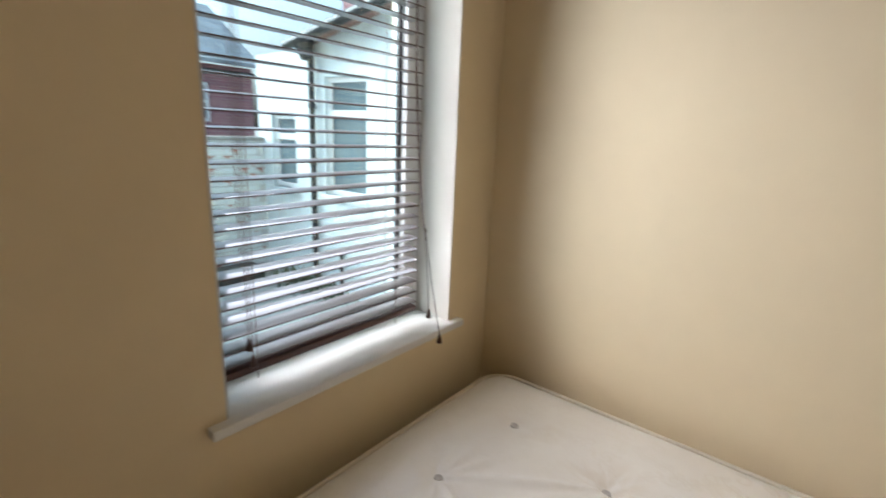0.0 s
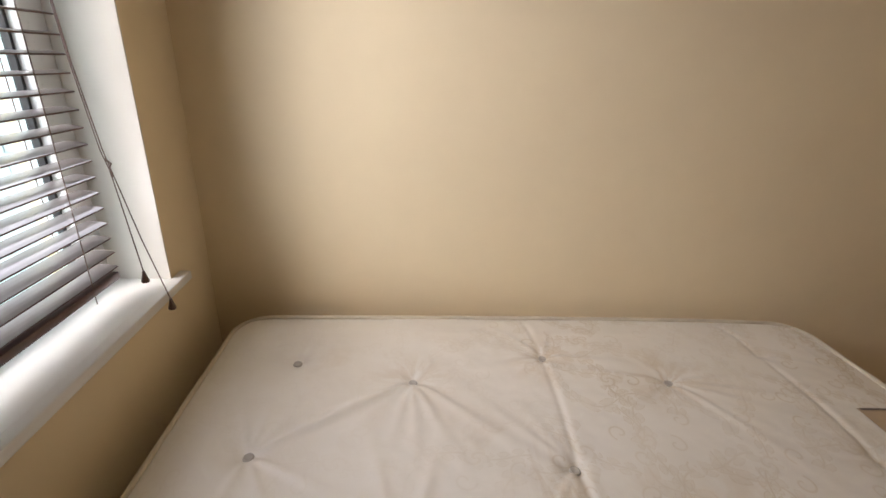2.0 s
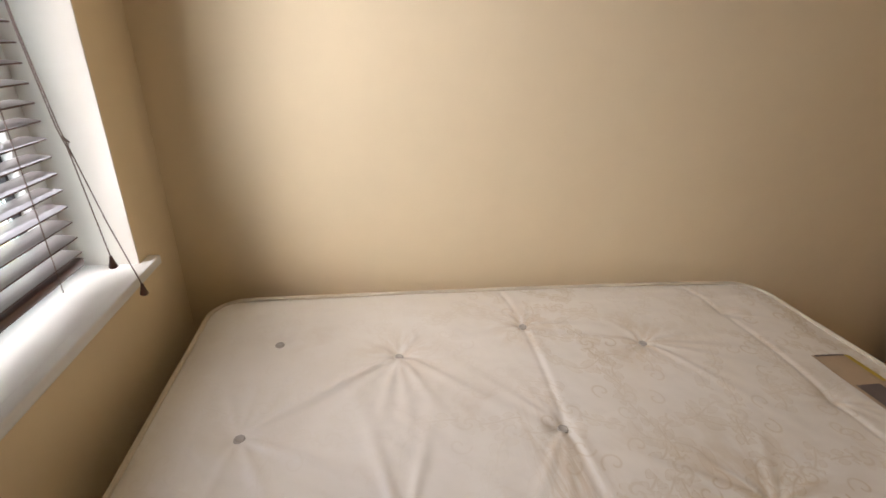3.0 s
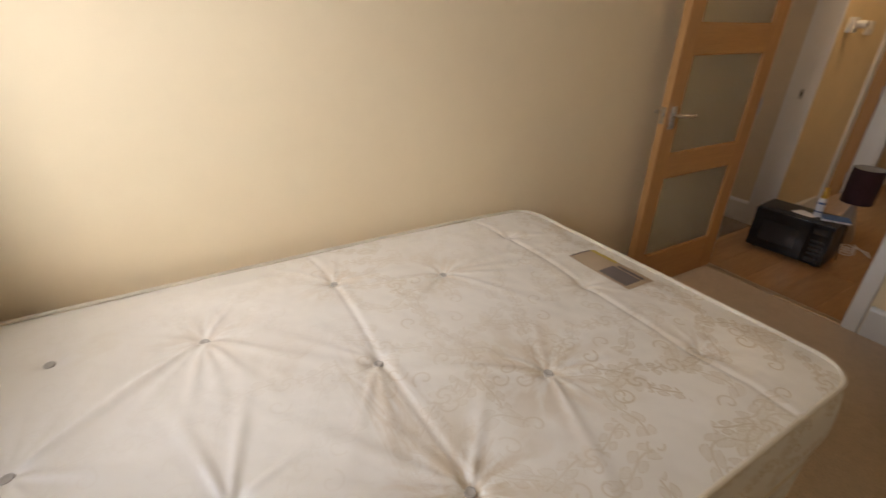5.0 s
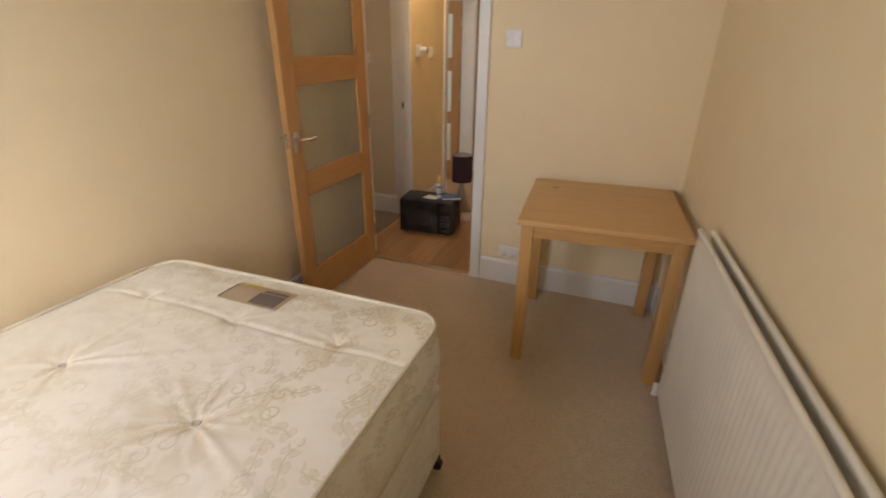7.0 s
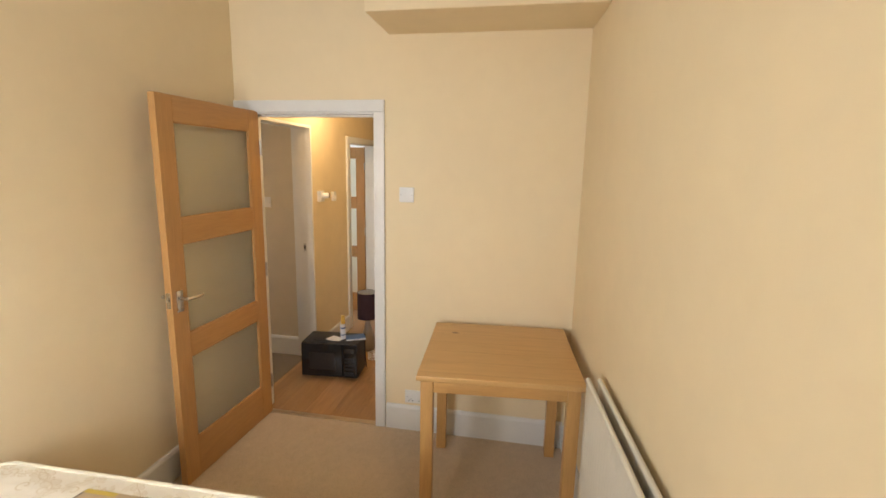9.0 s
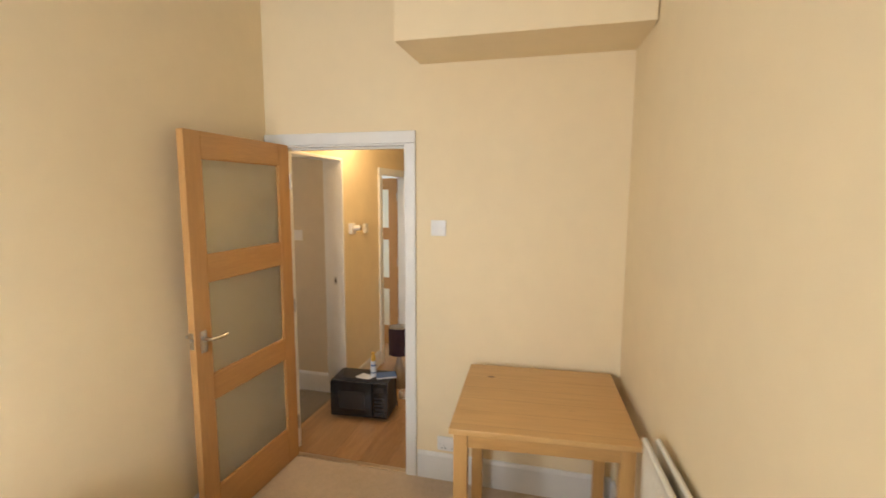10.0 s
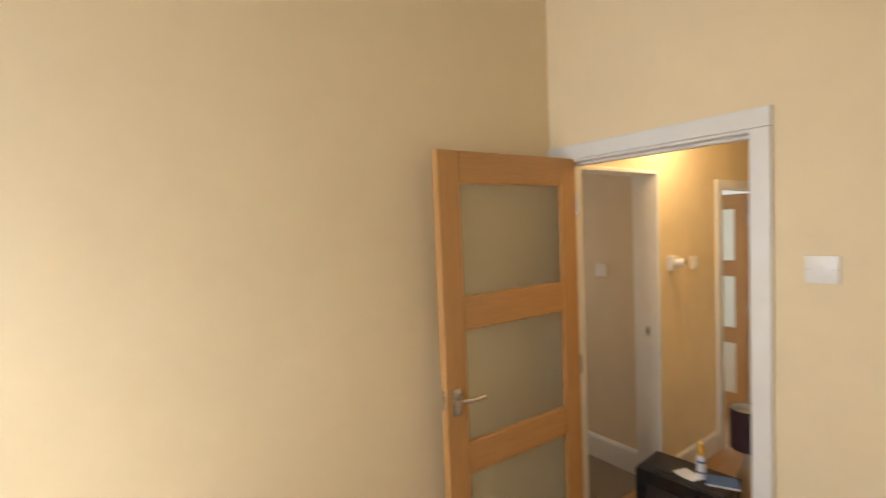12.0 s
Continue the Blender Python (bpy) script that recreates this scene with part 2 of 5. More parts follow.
def frosted():
    m, nt, b = nodes_of("frosted_glass")
    v = coords(nt)
    b.inputs["Base Color"].default_value = (0.83, 0.8, 0.68, 1)
    b.inputs["Transmission Weight"].default_value, b.inputs["IOR"].default_value = 0.88, 1.3
    n = noise_tex(nt, v, 160, 3)
    nt.links.new(ramp(nt, n, [(0.3, (0.5,) * 3), (0.7, (0.62,) * 3)]), b.inputs["Roughness"])
    bump(nt, b, n, 0.2, 0.002)
    return m


GLASS, FROSTED = glass_mat(), frosted()


def ticking():
    """Cream damask ticking: woven sprigs and scrolls in beige, a few tea-coloured stains, satin sheen."""
    m, nt, b = nodes_of("damask_ticking")
    v = coords(nt)
    warp = nt.nodes.new("ShaderNodeTexNoise")
    warp.inputs["Scale"].default_value, warp.inputs["Detail"].default_value = 5.0, 1.5
    nt.links.new(v, warp.inputs["Vector"])
    vm = nt.nodes.new("ShaderNodeVectorMath")
    vm.operation = "MULTIPLY_ADD"
    vm.inputs[1].default_value = (0.03, 0.03, 0.03)
    lay, flat = nt.nodes.new("ShaderNodeSeparateXYZ"), nt.nodes.new("ShaderNodeCombineXYZ")
    nt.links.new(v, lay.inputs[0])
    for k, drop in ((0, 0.9), (1, 1.1)):
        nt.links.new(maths(nt, "ADD", lay.outputs[k], maths(nt, "MULTIPLY", lay.outputs[2], drop)), flat.inputs[k])
    nt.links.new(warp.outputs["Color"], vm.inputs[0])
    nt.links.new(flat.outputs[0], vm.inputs[2])

    def wavy(x, k, ph=0.0):
        return maths(nt, "SINE", maths(nt, "ADD", maths(nt, "MULTIPLY", x, k), ph))

    def thin(x, half):
        return ramp(nt, maths(nt, "ABSOLUTE", x), [(half, (1, 1, 1)), (half * 1.8, (0, 0, 0))])

    def both(*xs):
        out = xs[0]
        for x in xs[1:]:
            out = maths(nt, "MULTIPLY", out, x)
        return out

    def either(*xs):
        out = xs[0]
        for x in xs[1:]:
            out = maths(nt, "MAXIMUM", out, x)
        return out

    def length(x, y):
        return maths(nt, "SQRT", maths(nt, "ADD", maths(nt, "MULTIPLY", x, x), maths(nt, "MULTIPLY", y, y)))

    def sprig_cell(scale, shift):
        """Places scattered over the cloth, each with its own turn: metres along and across the sprig there."""
        mv = nt.nodes.new("ShaderNodeMapping")
        mv.inputs["Location"].default_value = shift
        nt.links.new(vm.outputs[0], mv.inputs[0])
        vo = nt.nodes.new("ShaderNodeTexVoronoi")
        vo.voronoi_dimensions = "2D"
        vo.inputs["Scale"].default_value, vo.inputs["Randomness"].default_value = scale, 0.7
        nt.links.new(mv.outputs[0], vo.inputs["Vector"])
        sub = nt.nodes.new("ShaderNodeVectorMath")
        sub.operation = "SUBTRACT"
        nt.links.new(mv.outputs[0], sub.inputs[0])
        nt.links.new(vo.outputs["Position"], sub.inputs[1])
        rot = nt.nodes.new("ShaderNodeVectorRotate")
        rot.rotation_type = "Z_AXIS"
        hue = nt.nodes.new("ShaderNodeSeparateColor")
        nt.links.new(vo.outputs["Color"], hue.inputs[0])
        nt.links.new(maths(nt, "MULTIPLY", hue.outputs[0], 6.283), rot.inputs["Angle"])
        nt.links.new(sub.outputs[0], rot.inputs["Vector"])
        sp = nt.nodes.new("ShaderNodeSeparateXYZ")
        nt.links.new(rot.outputs[0], sp.inputs[0])
        return sp.outputs[0], sp.outputs[1]

    fine_vein = ramp(nt, noise_tex(nt, v, 150, 2), [(0.35, (0.55,) * 3), (0.65, (1.0,) * 3)])

    def leafy_stem(x, y, half_run, sway, gap):
        """A winding stem with a leaf to each side at even gaps."""
        off = maths(nt, "SUBTRACT", y, maths(nt, "MULTIPLY", wavy(x, 34.0), sway))
        run = maths(nt, "LESS_THAN", maths(nt, "ABSOLUTE", x), half_run)
        u = maths(nt, "SUBTRACT", maths(nt, "FRACT", maths(nt, "DIVIDE", x, gap)), 0.5)
        plump = maths(nt, "MULTIPLY", maths(nt, "SUBTRACT", 0.2, maths(nt, "MULTIPLY", u, u)), gap * 1.3)
        blade = maths(nt, "LESS_THAN", maths(nt, "ABSOLUTE", maths(nt, "SUBTRACT", maths(nt, "ABSOLUTE", maths(nt, "ADD", off, maths(nt, "MULTIPLY", u, 0.006))), 0.012)), plump)
        core = maths(nt, "LESS_THAN", maths(nt, "ABSOLUTE", maths(nt, "SUBTRACT", maths(nt, "ABSOLUTE", maths(nt, "ADD", off, maths(nt, "MULTIPLY", u, 0.006))), 0.012)), maths(nt, "SUBTRACT", plump, 0.0022))
        return both(run, either(thin(off, 0.0014), both(blade, fine_vein, maths(nt, "SUBTRACT", 0.95, maths(nt, "MULTIPLY", core, 0.5)))))

    def rose(x, y, size):
        r, an = length(x, y), maths(nt, "ARCTAN2", y, x)
        rim = maths(nt, "ADD", maths(nt, "MULTIPLY", maths(nt, "ABSOLUTE", wavy(an, 2.5)), size * 0.4), size * 0.62)
        rings = ramp(nt, wavy(maths(nt, "ADD", maths(nt, "MULTIPLY", r, 320.0), maths(nt, "MULTIPLY", an, 2.0)), 1.0), [(0.3, (0.3,) * 3), (0.7, (0.95,) * 3)])
        return both(maths(nt, "LESS_THAN", r, rim), rings, 0.8)

    def curl(x, y, cx, cy):
        dx, dy = maths(nt, "SUBTRACT", x, cx), maths(nt, "SUBTRACT", y, cy)
        r, an = length(dx, dy), maths(nt, "ARCTAN2", dy, dx)
        return thin(maths(nt, "SUBTRACT", r, maths(nt, "ADD", maths(nt, "MULTIPLY", an, 0.0034), 0.015)), 0.0018)

    x1, y1 = sprig_cell(4.6, (0.0, 0.0, 0.0))
    pat = either(rose(x1, y1, 0.03), leafy_stem(maths(nt, "SUBTRACT", x1, 0.075), y1, 0.055, 0.01, 0.036), leafy_stem(maths(nt, "ADD", x1, 0.07), maths(nt, "ADD", y1, 0.012), 0.045, 0.012, 0.032), curl(x1, y1, 0.02, 0.06))
    x2, y2 = sprig_cell(5.4, (3.1, 1.7, 0.0))
    pat = either(pat, both(either(leafy_stem(x2, y2, 0.07, 0.016, 0.04), curl(x2, y2, 0.085, 0.012), curl(x2, y2, -0.06, 0.035)), 0.85))
    x3, y3 = sprig_cell(4.0, (7.3, 4.9, 0.0))
    pat = either(pat, both(either(leafy_stem(x3, y3, 0.1, 0.022, 0.05), curl(x3, y3, 0.11, -0.02)), 0.8))
    pat = maths(nt, "MULTIPLY", pat, ramp(nt, noise_tex(nt, v, 2.0, 3), [(0.34, (0.25,) * 3), (0.56, (1.0,) * 3)]))
    # the pattern grows paler towards the window end, along x plus some noise
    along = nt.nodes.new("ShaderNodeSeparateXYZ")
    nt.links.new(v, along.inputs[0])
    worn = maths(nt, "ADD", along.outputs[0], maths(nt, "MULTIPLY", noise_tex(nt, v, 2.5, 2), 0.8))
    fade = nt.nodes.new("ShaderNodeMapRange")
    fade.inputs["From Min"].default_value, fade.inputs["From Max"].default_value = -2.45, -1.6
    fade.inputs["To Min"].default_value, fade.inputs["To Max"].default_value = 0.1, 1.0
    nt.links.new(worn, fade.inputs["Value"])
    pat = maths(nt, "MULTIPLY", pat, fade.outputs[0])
    base = ramp(nt, noise_tex(nt, v, 3, 5), [(0.3, (0.85, 0.8, 0.7)), (0.7, (0.91, 0.87, 0.785))])
    c = mix(nt, maths(nt, "MULTIPLY", pat, 0.8), base, (0.54, 0.415, 0.225))
    stain = ramp(nt, noise_tex(nt, v, 2.6, 6, 0.62, 0.6), [(0.62, (0, 0, 0)), (0.8, (1, 1, 1))])
    c = mix(nt, maths(nt, "MULTIPLY", stain, 0.45), c, (0.55, 0.4, 0.22))
    # brown runs along the pleats of the worst tufts
    px, py = along.outputs[0], along.outputs[1]
    for tx, ty, rad_m, deep in ((-2.204, -0.962, 0.24, 0.6), (-2.178, -0.452, 0.17, 0.5), (-2.498, -0.338, 0.15, 0.5), (-2.531, -1.118, 0.22, 0.7), (-2.872, -0.447, 0.15, 0.35), (-1.814, -1.094, 0.13, 0.5), (-1.828, -0.725, 0.12, 0.3)):
        dx, dy = maths(nt, "SUBTRACT", px, tx), maths(nt, "SUBTRACT", py, ty)
        r = maths(nt, "SQRT", maths(nt, "ADD", maths(nt, "MULTIPLY", dx, dx), maths(nt, "MULTIPLY", dy, dy)))
        ray = nt.nodes.new("ShaderNodeCombineXYZ")
        nt.links.new(maths(nt, "DIVIDE", dx, maths(nt, "ADD", r, 0.012)), ray.inputs[0])
        nt.links.new(maths(nt, "DIVIDE", dy, maths(nt, "ADD", r, 0.012)), ray.inputs[1])
        nt.links.new(maths(nt, "ADD", maths(nt, "MULTIPLY", r, 3.0), tx * 7 + ty * 5), ray.inputs[2])
        near = ramp(nt, maths(nt, "DIVIDE", r, rad_m), [(0.0, (1, 1, 1)), (0.45, (0.6,) * 3), (1.0, (0, 0, 0))])
        streak = ramp(nt, noise_tex(nt, ray.outputs[0], 2.6, 3, 0.6), [(0.43, (0, 0, 0)), (0.58, (1, 1, 1))])
        c = mix(nt, maths(nt, "MULTIPLY", maths(nt, "MULTIPLY", near, streak), deep * 0.8), c, (0.54, 0.38, 0.18))
    # a tea-coloured band beside the middle crease
    off = maths(nt, "DIVIDE", maths(nt, "ADD", px, 2.565), 0.1)
    end = maths(nt, "DIVIDE", maths(nt, "ADD", py, 0.88), 0.28)
    rub = ramp(nt, maths(nt, "SQRT", maths(nt, "ADD", maths(nt, "MULTIPLY", off, off), maths(nt, "MULTIPLY", end, end))), [(0.2, (1, 1, 1)), (1.0, (0, 0, 0))])
    runs = ramp(nt, noise_tex(nt, coords(nt, (4.0, 0.7, 1)), 9, 4, 0.65, 0.8), [(0.42, (0, 0, 0)), (0.62, (1, 1, 1))])
    c = mix(nt, maths(nt, "MULTIPLY", maths(nt, "MULTIPLY", rub, runs), 0.42), c, (0.52, 0.37, 0.18))
    nt.links.new(c, b.inputs["Base Color"])
    nt.links.new(ramp(nt, pat, [(0, (0.28,) * 3), (1, (0.55,) * 3)]), b.inputs["Roughness"])
    b.inputs["Sheen Weight"].default_value = 0.15
    weave = noise_tex(nt, coords(nt, (1, 6, 1)), 190, 2)
    h = maths(nt, "ADD", maths(nt, "MULTIPLY", weave, 0.15), maths(nt, "MULTIPLY", noise_tex(nt, v, 16, 4), 1.0))
    bump(nt, b, h, 0.3, 0.006)
    return m


TICKING = ticking()
PIPING = plain("cream_piping", (0.7, 0.62, 0.48), 0.6, grain=200, relief=0.2)
TUFT = plain("felt_tuft", (0.5, 0.46, 0.4), 0.9)
LABEL_TAN = plain("label_tan", (0.5, 0.38, 0.25), 0.5)
LABEL_DARK = plain("label_dark_print", (0.16, 0.13, 0.12), 0.5)
LABEL_YELLOW = plain("label_yellow", (0.6, 0.45, 0.08), 0.5)


# ---- mesh helpers ----
def box(bm, x0, x1, y0, y1, z0, z1, bevel=0.0, seg=2):
    r = bmesh.ops.create_cube(bm, size=1.0, matrix=Matrix.LocRotScale(((x0 + x1) / 2, (y0 + y1) / 2, (z0 + z1) / 2), None, (abs(x1 - x0), abs(y1 - y0), abs(z1 - z0))))
    if bevel:
        ed = {e for q in r["verts"] for e in q.link_edges}
        bmesh.ops.bevel(bm, geom=list(ed), offset=bevel, segments=seg, affect="EDGES", profile=0.6)
    return bm


def slab(x0, x1, y0, y1, z0, z1, bevel=0.0, seg=2):
    return box(bmesh.new(), x0, x1, y0, y1, z0, z1, bevel, seg)


def rod(bm, a, b, r0, r1=None, seg=16):
    a, b = Vector(a), Vector(b)
    m = Matrix.Translation((a + b) / 2) @ (b - a).to_track_quat("Z", "Y").to_matrix().to_4x4()
    bmesh.ops.create_cone(bm, cap_ends=True, segments=seg, radius1=r0, radius2=r0 if r1 is None else r1, depth=(b - a).length, matrix=m)
    return bm


def lathe(bm, profile, at=(0, 0, 0), seg=32):
    rings = []
    for r, z in profile:
        rings.append([bm.verts.new((at[0] + r * math.cos(2 * math.pi * k / seg), at[1] + r * math.sin(2 * math.pi * k / seg), at[2] + z)) for k in range(seg)])
    for p, q in zip(rings, rings[1:]):
        for k in range(seg):
            bm.faces.new((p[k], p[(k + 1) % seg], q[(k + 1) % seg], q[k]))
    return bm


def tube(bm, pts, r, seg=8, closed=False):
    pts = [Vector(p) for p in pts]
    n, rings = len(pts), []
    for i, p in enumerate(pts):
        d = (pts[(i + 1) % n] - pts[i - 1]) if closed else (pts[min(i + 1, n - 1)] - pts[max(i - 1, 0)])
        q = d.to_track_quat("Z", "Y")
        rings.append([bm.verts.new(p + q @ Vector((r * math.cos(2 * math.pi * k / seg), r * math.sin(2 * math.pi * k / seg), 0))) for k in range(seg)])
    pairs = list(zip(rings, rings[1:])) + ([(rings[-1], rings[0])] if closed else [])
    for a, b in pairs:
        for k in range(seg):
            bm.faces.new((a[k], a[(k + 1) % seg], b[(k + 1) % seg], b[k]))
    if not closed:
        bm.faces.new(rings[0][::-1]), bm.faces.new(rings[-1])
    return bm


def finish(name, bm, material, smooth=False):
    bmesh.ops.recalc_face_normals(bm, faces=bm.faces)
    me = bpy.data.meshes.new(name)
    bm.to_mesh(me)
    bm.free()
    me.materials.append(material)
    if smooth:
        me.shade_smooth()
        me.set_sharp_from_angle(angle=radians(40))
    return new(name, me)


def thing(name, bm, material, label, category, group="", kind="", smooth=True):
    return tagged(finish(name, bm, material, smooth), label, category, group, kind)


def holder(name, at, label, category, group="", kind="", rz=0.0):
    ob = new(name)
    ob.matrix_world = pose(*at, 0, 0, rz)
    ob.empty_display_size = 0.05
    return tagged(ob, label, category, group, kind)


def part(name, bm, material, parent, label="", smooth=True):
    ob = finish(name, bm, material, smooth)
    ob.parent = parent
    return tagged(ob, label)


def structure(name, bm, material, label, category, smooth=False):
    return thing(name, bm, material, label, category, kind="structure", smooth=smooth)


# ---- plan ----
XW, YN, H = -3.522, -0.05, 3.0            # window wall face, bed wall face, ceiling
YS0, YS1 = -2.14, -2.42                 # radiator wall face at the door wall and at the window wall
DY0, DY1, DZ = -0.965, -0.125, 1.994        # doorway through the door wall
WY0, WY1, WZ0, WZ1 = -1.065, -0.28, 0.885, 2.3   # window opening


def south(x):
    return YS0 + (YS1 - YS0) * x / XW


structure("wall_north", slab(XW - 0.3, 0.11, YN, YN + 0.13, -0.1, H + 0.1), CREAM, "cream painted plaster wall beside the bed", "wall")

bm = bmesh.new()
box(bm, XW - 0.3, XW, WY1, YN, -0.1, H + 0.1)
box(bm, XW - 0.3, XW, -2.75, WY0, -0.1, H + 0.1)
box(bm, XW - 0.3, XW, WY0, WY1, -0.1, WZ0)
box(bm, XW - 0.3, XW, WY0, WY1, WZ1, H + 0.1)
structure("wall_west", bm, CREAM, "cream painted plaster wall with the window", "wall")

bm = bmesh.new()
vs = [bm.verts.new(p) for p in ((0.11, south(0.11), -0.1), (XW, YS1, -0.1), (XW, YS1 - 0.15, -0.1), (0.11, south(0.11) - 0.15, -0.1))]
f = bm.faces.new(vs)
top = bmesh.ops.extrude_face_region(bm, geom=[f])
bmesh.ops.translate(bm, verts=[q for q in top["geom"] if isinstance(q, bmesh.types.BMVert)], vec=(0, 0, H + 0.2))
structure("wall_south", bm, CREAM, "cream painted plaster wall behind the radiator", "wall")

bm = bmesh.new()
box(bm, 0, 0.11, DY1, YN, -0.1, H + 0.1)
box(bm, 0, 0.11, YS0 - 0.1, DY0, -0.1, H + 0.1)
box(bm, 0, 0.11, DY0, DY1, DZ, H + 0.1)
structure("wall_east", bm, CREAM, "cream painted plaster wall with the doorway", "wall")

structure("ceiling", slab(XW - 0.3, 0.11, -2.8, YN + 0.13, H, H + 0.1), CEIL_WHITE, "white painted bedroom ceiling", "ceiling")
structure("floor", slab(XW, 0.0, -2.6, YN, -0.1, 0.0), CARPET, "beige cut-pile bedroom carpet", "carpet")


def cove(a, b, inward, z=2.868, size=0.11):
    """A plain concave cornice from a to b."""
    a, b, inward = Vector((*a, 0)), Vector((*b, 0)), Vector((*inward, 0)).normalized()
    prof = [(0.0, z), (0.008, z), (0.012, z + 0.01)]
    prof += [(0.012 + (size - 0.02) * (1 - math.cos(k / 8 * math.pi / 2)), z + 0.01 + (H - z - 0.015) * math.sin(k / 8 * math.pi / 2)) for k in range(1, 9)]
    prof += [(size, H - 0.002), (0.0, H - 0.002)]
    bm = bmesh.new()
    rows = [[bm.verts.new(p + inward * d + Vector((0, 0, zz))) for d, zz in prof] for p in (a, b)]
    n = len(prof)
    for k in range(n):
        bm.faces.new((rows[0][k], rows[0][(k + 1) % n], rows[1][(k + 1) % n], rows[1][k]))
    bm.faces.new(rows[0]), bm.faces.new(rows[1][::-1])
    return bm


structure("trim", cove((XW, YN), (0, YN), (0, -1)), CEIL_WHITE, "white coved plaster cornice", "cornice", True)
structure("trim", cove((0, YN), (0, -1.035), (-1, 0)), CEIL_WHITE, "white coved plaster cornice", "cornice", True)
structure("boxed_bulkhead", slab(-0.405, 0.0, south(-0.2) - 0.01, -1.035, 2.402, H - 0.002, 0.003, 1), CREAM, "cream painted boxed-in bulkhead over the table", "bulkhead")


def skirting(x0, y0, x1, y1, side, z=0.15, t=0.018):
    """A skirting board with a rounded top, its face on the given side."""
    a, b = Vector((x0, y0, 0)), Vector((x1, y1, 0))
    n = Vector((*side, 0)).normalized()
    prof = [(0, 0), (t, 0), (t, z - 0.02), (t * 0.75, z - 0.008), (t * 0.4, z), (0, z)]
    bm = bmesh.new()
    r = [[bm.verts.new(p + n * d + Vector((0, 0, zz))) for d, zz in prof] for p in (a, b)]
    for k in range(len(prof)):
        q = (k + 1) % len(prof)
        bm.faces.new((r[0][k], r[0][q], r[1][q], r[1][k]))
    bm.faces.new(r[0]), bm.faces.new(r[1][::-1])
    return structure("baseboard", bm, GLOSS_WHITE, "white gloss painted skirting board", "skirting board")


skirting(XW, YN, -0.002, YN, (0, -1), 0.166)
skirting(0, -1.017, 0, YS0 + 0.018, (-1, 0), 0.166)
skirting(-0.018, south(0) + 0.001, XW, YS1, (-0.08, 1), 0.16)
skirting(XW, YN - 0.018, XW, YS1 + 0.018, (1, 0))

# door lining and architrave
frame_ob = holder("door_frame", (0.055, -0.6, 0), "white gloss painted door lining and flat architrave", "door frame", kind="structure")


def framed(name, b, label=""):
    o = part(name, b, GLOSS_WHITE, frame_ob, label, smooth=False)
    o.matrix_parent_inverse = frame_ob.matrix_world.inverted()
    return o


framed("jamb", slab(-0.004, 0.114, DY0, DY0 + 0.025, 0, DZ, 0.002, 1))
framed("jamb", slab(-0.004, 0.114, DY1 - 0.025, DY1, 0, DZ, 0.002, 1))
framed("head", slab(-0.004, 0.114, DY0 + 0.025, DY1 - 0.025, DZ - 0.022, DZ, 0.002, 1))
framed("stop", slab(0.05, 0.09, DY0 + 0.025, DY0 + 0.037, 0, DZ - 0.022, 0.002, 1))
framed("stop", slab(0.05, 0.09, DY0 + 0.037, DY1 - 0.025, DZ - 0.034, DZ - 0.022, 0.002, 1))
framed("architrave", slab(-0.02, 0.0, DY0 - 0.045, DY0 + 0.02, 0, DZ - 0.012, 0.004))
framed("architrave", slab(-0.02, 0.0, DY1 - 0.015, YN - 0.002, 0, DZ - 0.012, 0.004))
framed("architrave", slab(-0.02, 0.0, DY0 - 0.045, YN - 0.002, DZ - 0.011, 2.05, 0.004))
structure("threshold_strip", slab(-0.012, 0.03, DY0 + 0.026, DY1 - 0.026, 0.0, 0.007, 0.003), BRASS, "worn metal carpet threshold strip", "threshold")


# ---- glazed oak doors ----
def glazed_door(at, rz, label, panes):
    """A leaf of 0.75 x 1.97 m whose hinge edge is at its origin; the leaf runs along -x, faced to -y."""
    W, T, top, st = 0.788, 0.038, 1.987, 0.1
    d = holder("door", at, label, "door", rz=rz)
    part("stile", slab(-st, 0, 0, T, 0.006, top, 0.002, 1), DOOR_Z, d)
    part("stile", slab(-W, -W + st, 0, T, 0.006, top, 0.002, 1), DOOR_Z, d)
    zs = [0.006] + [z for p in panes for z in p] + [top]
    for z0, z1 in zip(zs[::2], zs[1::2]):
        part("rail", slab(-W + st, -st, 0.001, T - 0.001, z0, z1, 0.002, 1), DOOR_X, d)
    for z0, z1 in panes:
        part("glass_pane", slab(-W + st - 0.003, -st + 0.003, T / 2 - 0.003, T / 2 + 0.003, z0 - 0.003, z1 + 0.003), FROSTED, d, "frosted glass pane")
        for x0, x1, a, b in ((-W + st, -W + st + 0.006, z0, z1), (-st - 0.006, -st, z0, z1), (-W + st + 0.006, -st - 0.006, z0, z0 + 0.006), (-W + st + 0.006, -st - 0.006, z1 - 0.006, z1)):
            part("glazing_bead", slab(x0, x1, 0.004, T / 2 - 0.003, a, b), DOOR_Z, d, smooth=False)
    for z in (0.23, 1.0, 1.77):
        part("hinge", rod(bmesh.new(), (0.004, -0.003, z - 0.045), (0.004, -0.003, z + 0.045), 0.006), STEEL, d, "steel butt hinge")
    return d


PANES = ((0.225, 0.688), (0.811, 1.278), (1.405, 1.864))
leaf = glazed_door((0.004, -0.2, 0), -1.5, "oak veneer door with three frosted glass panes, standing open", PANES)
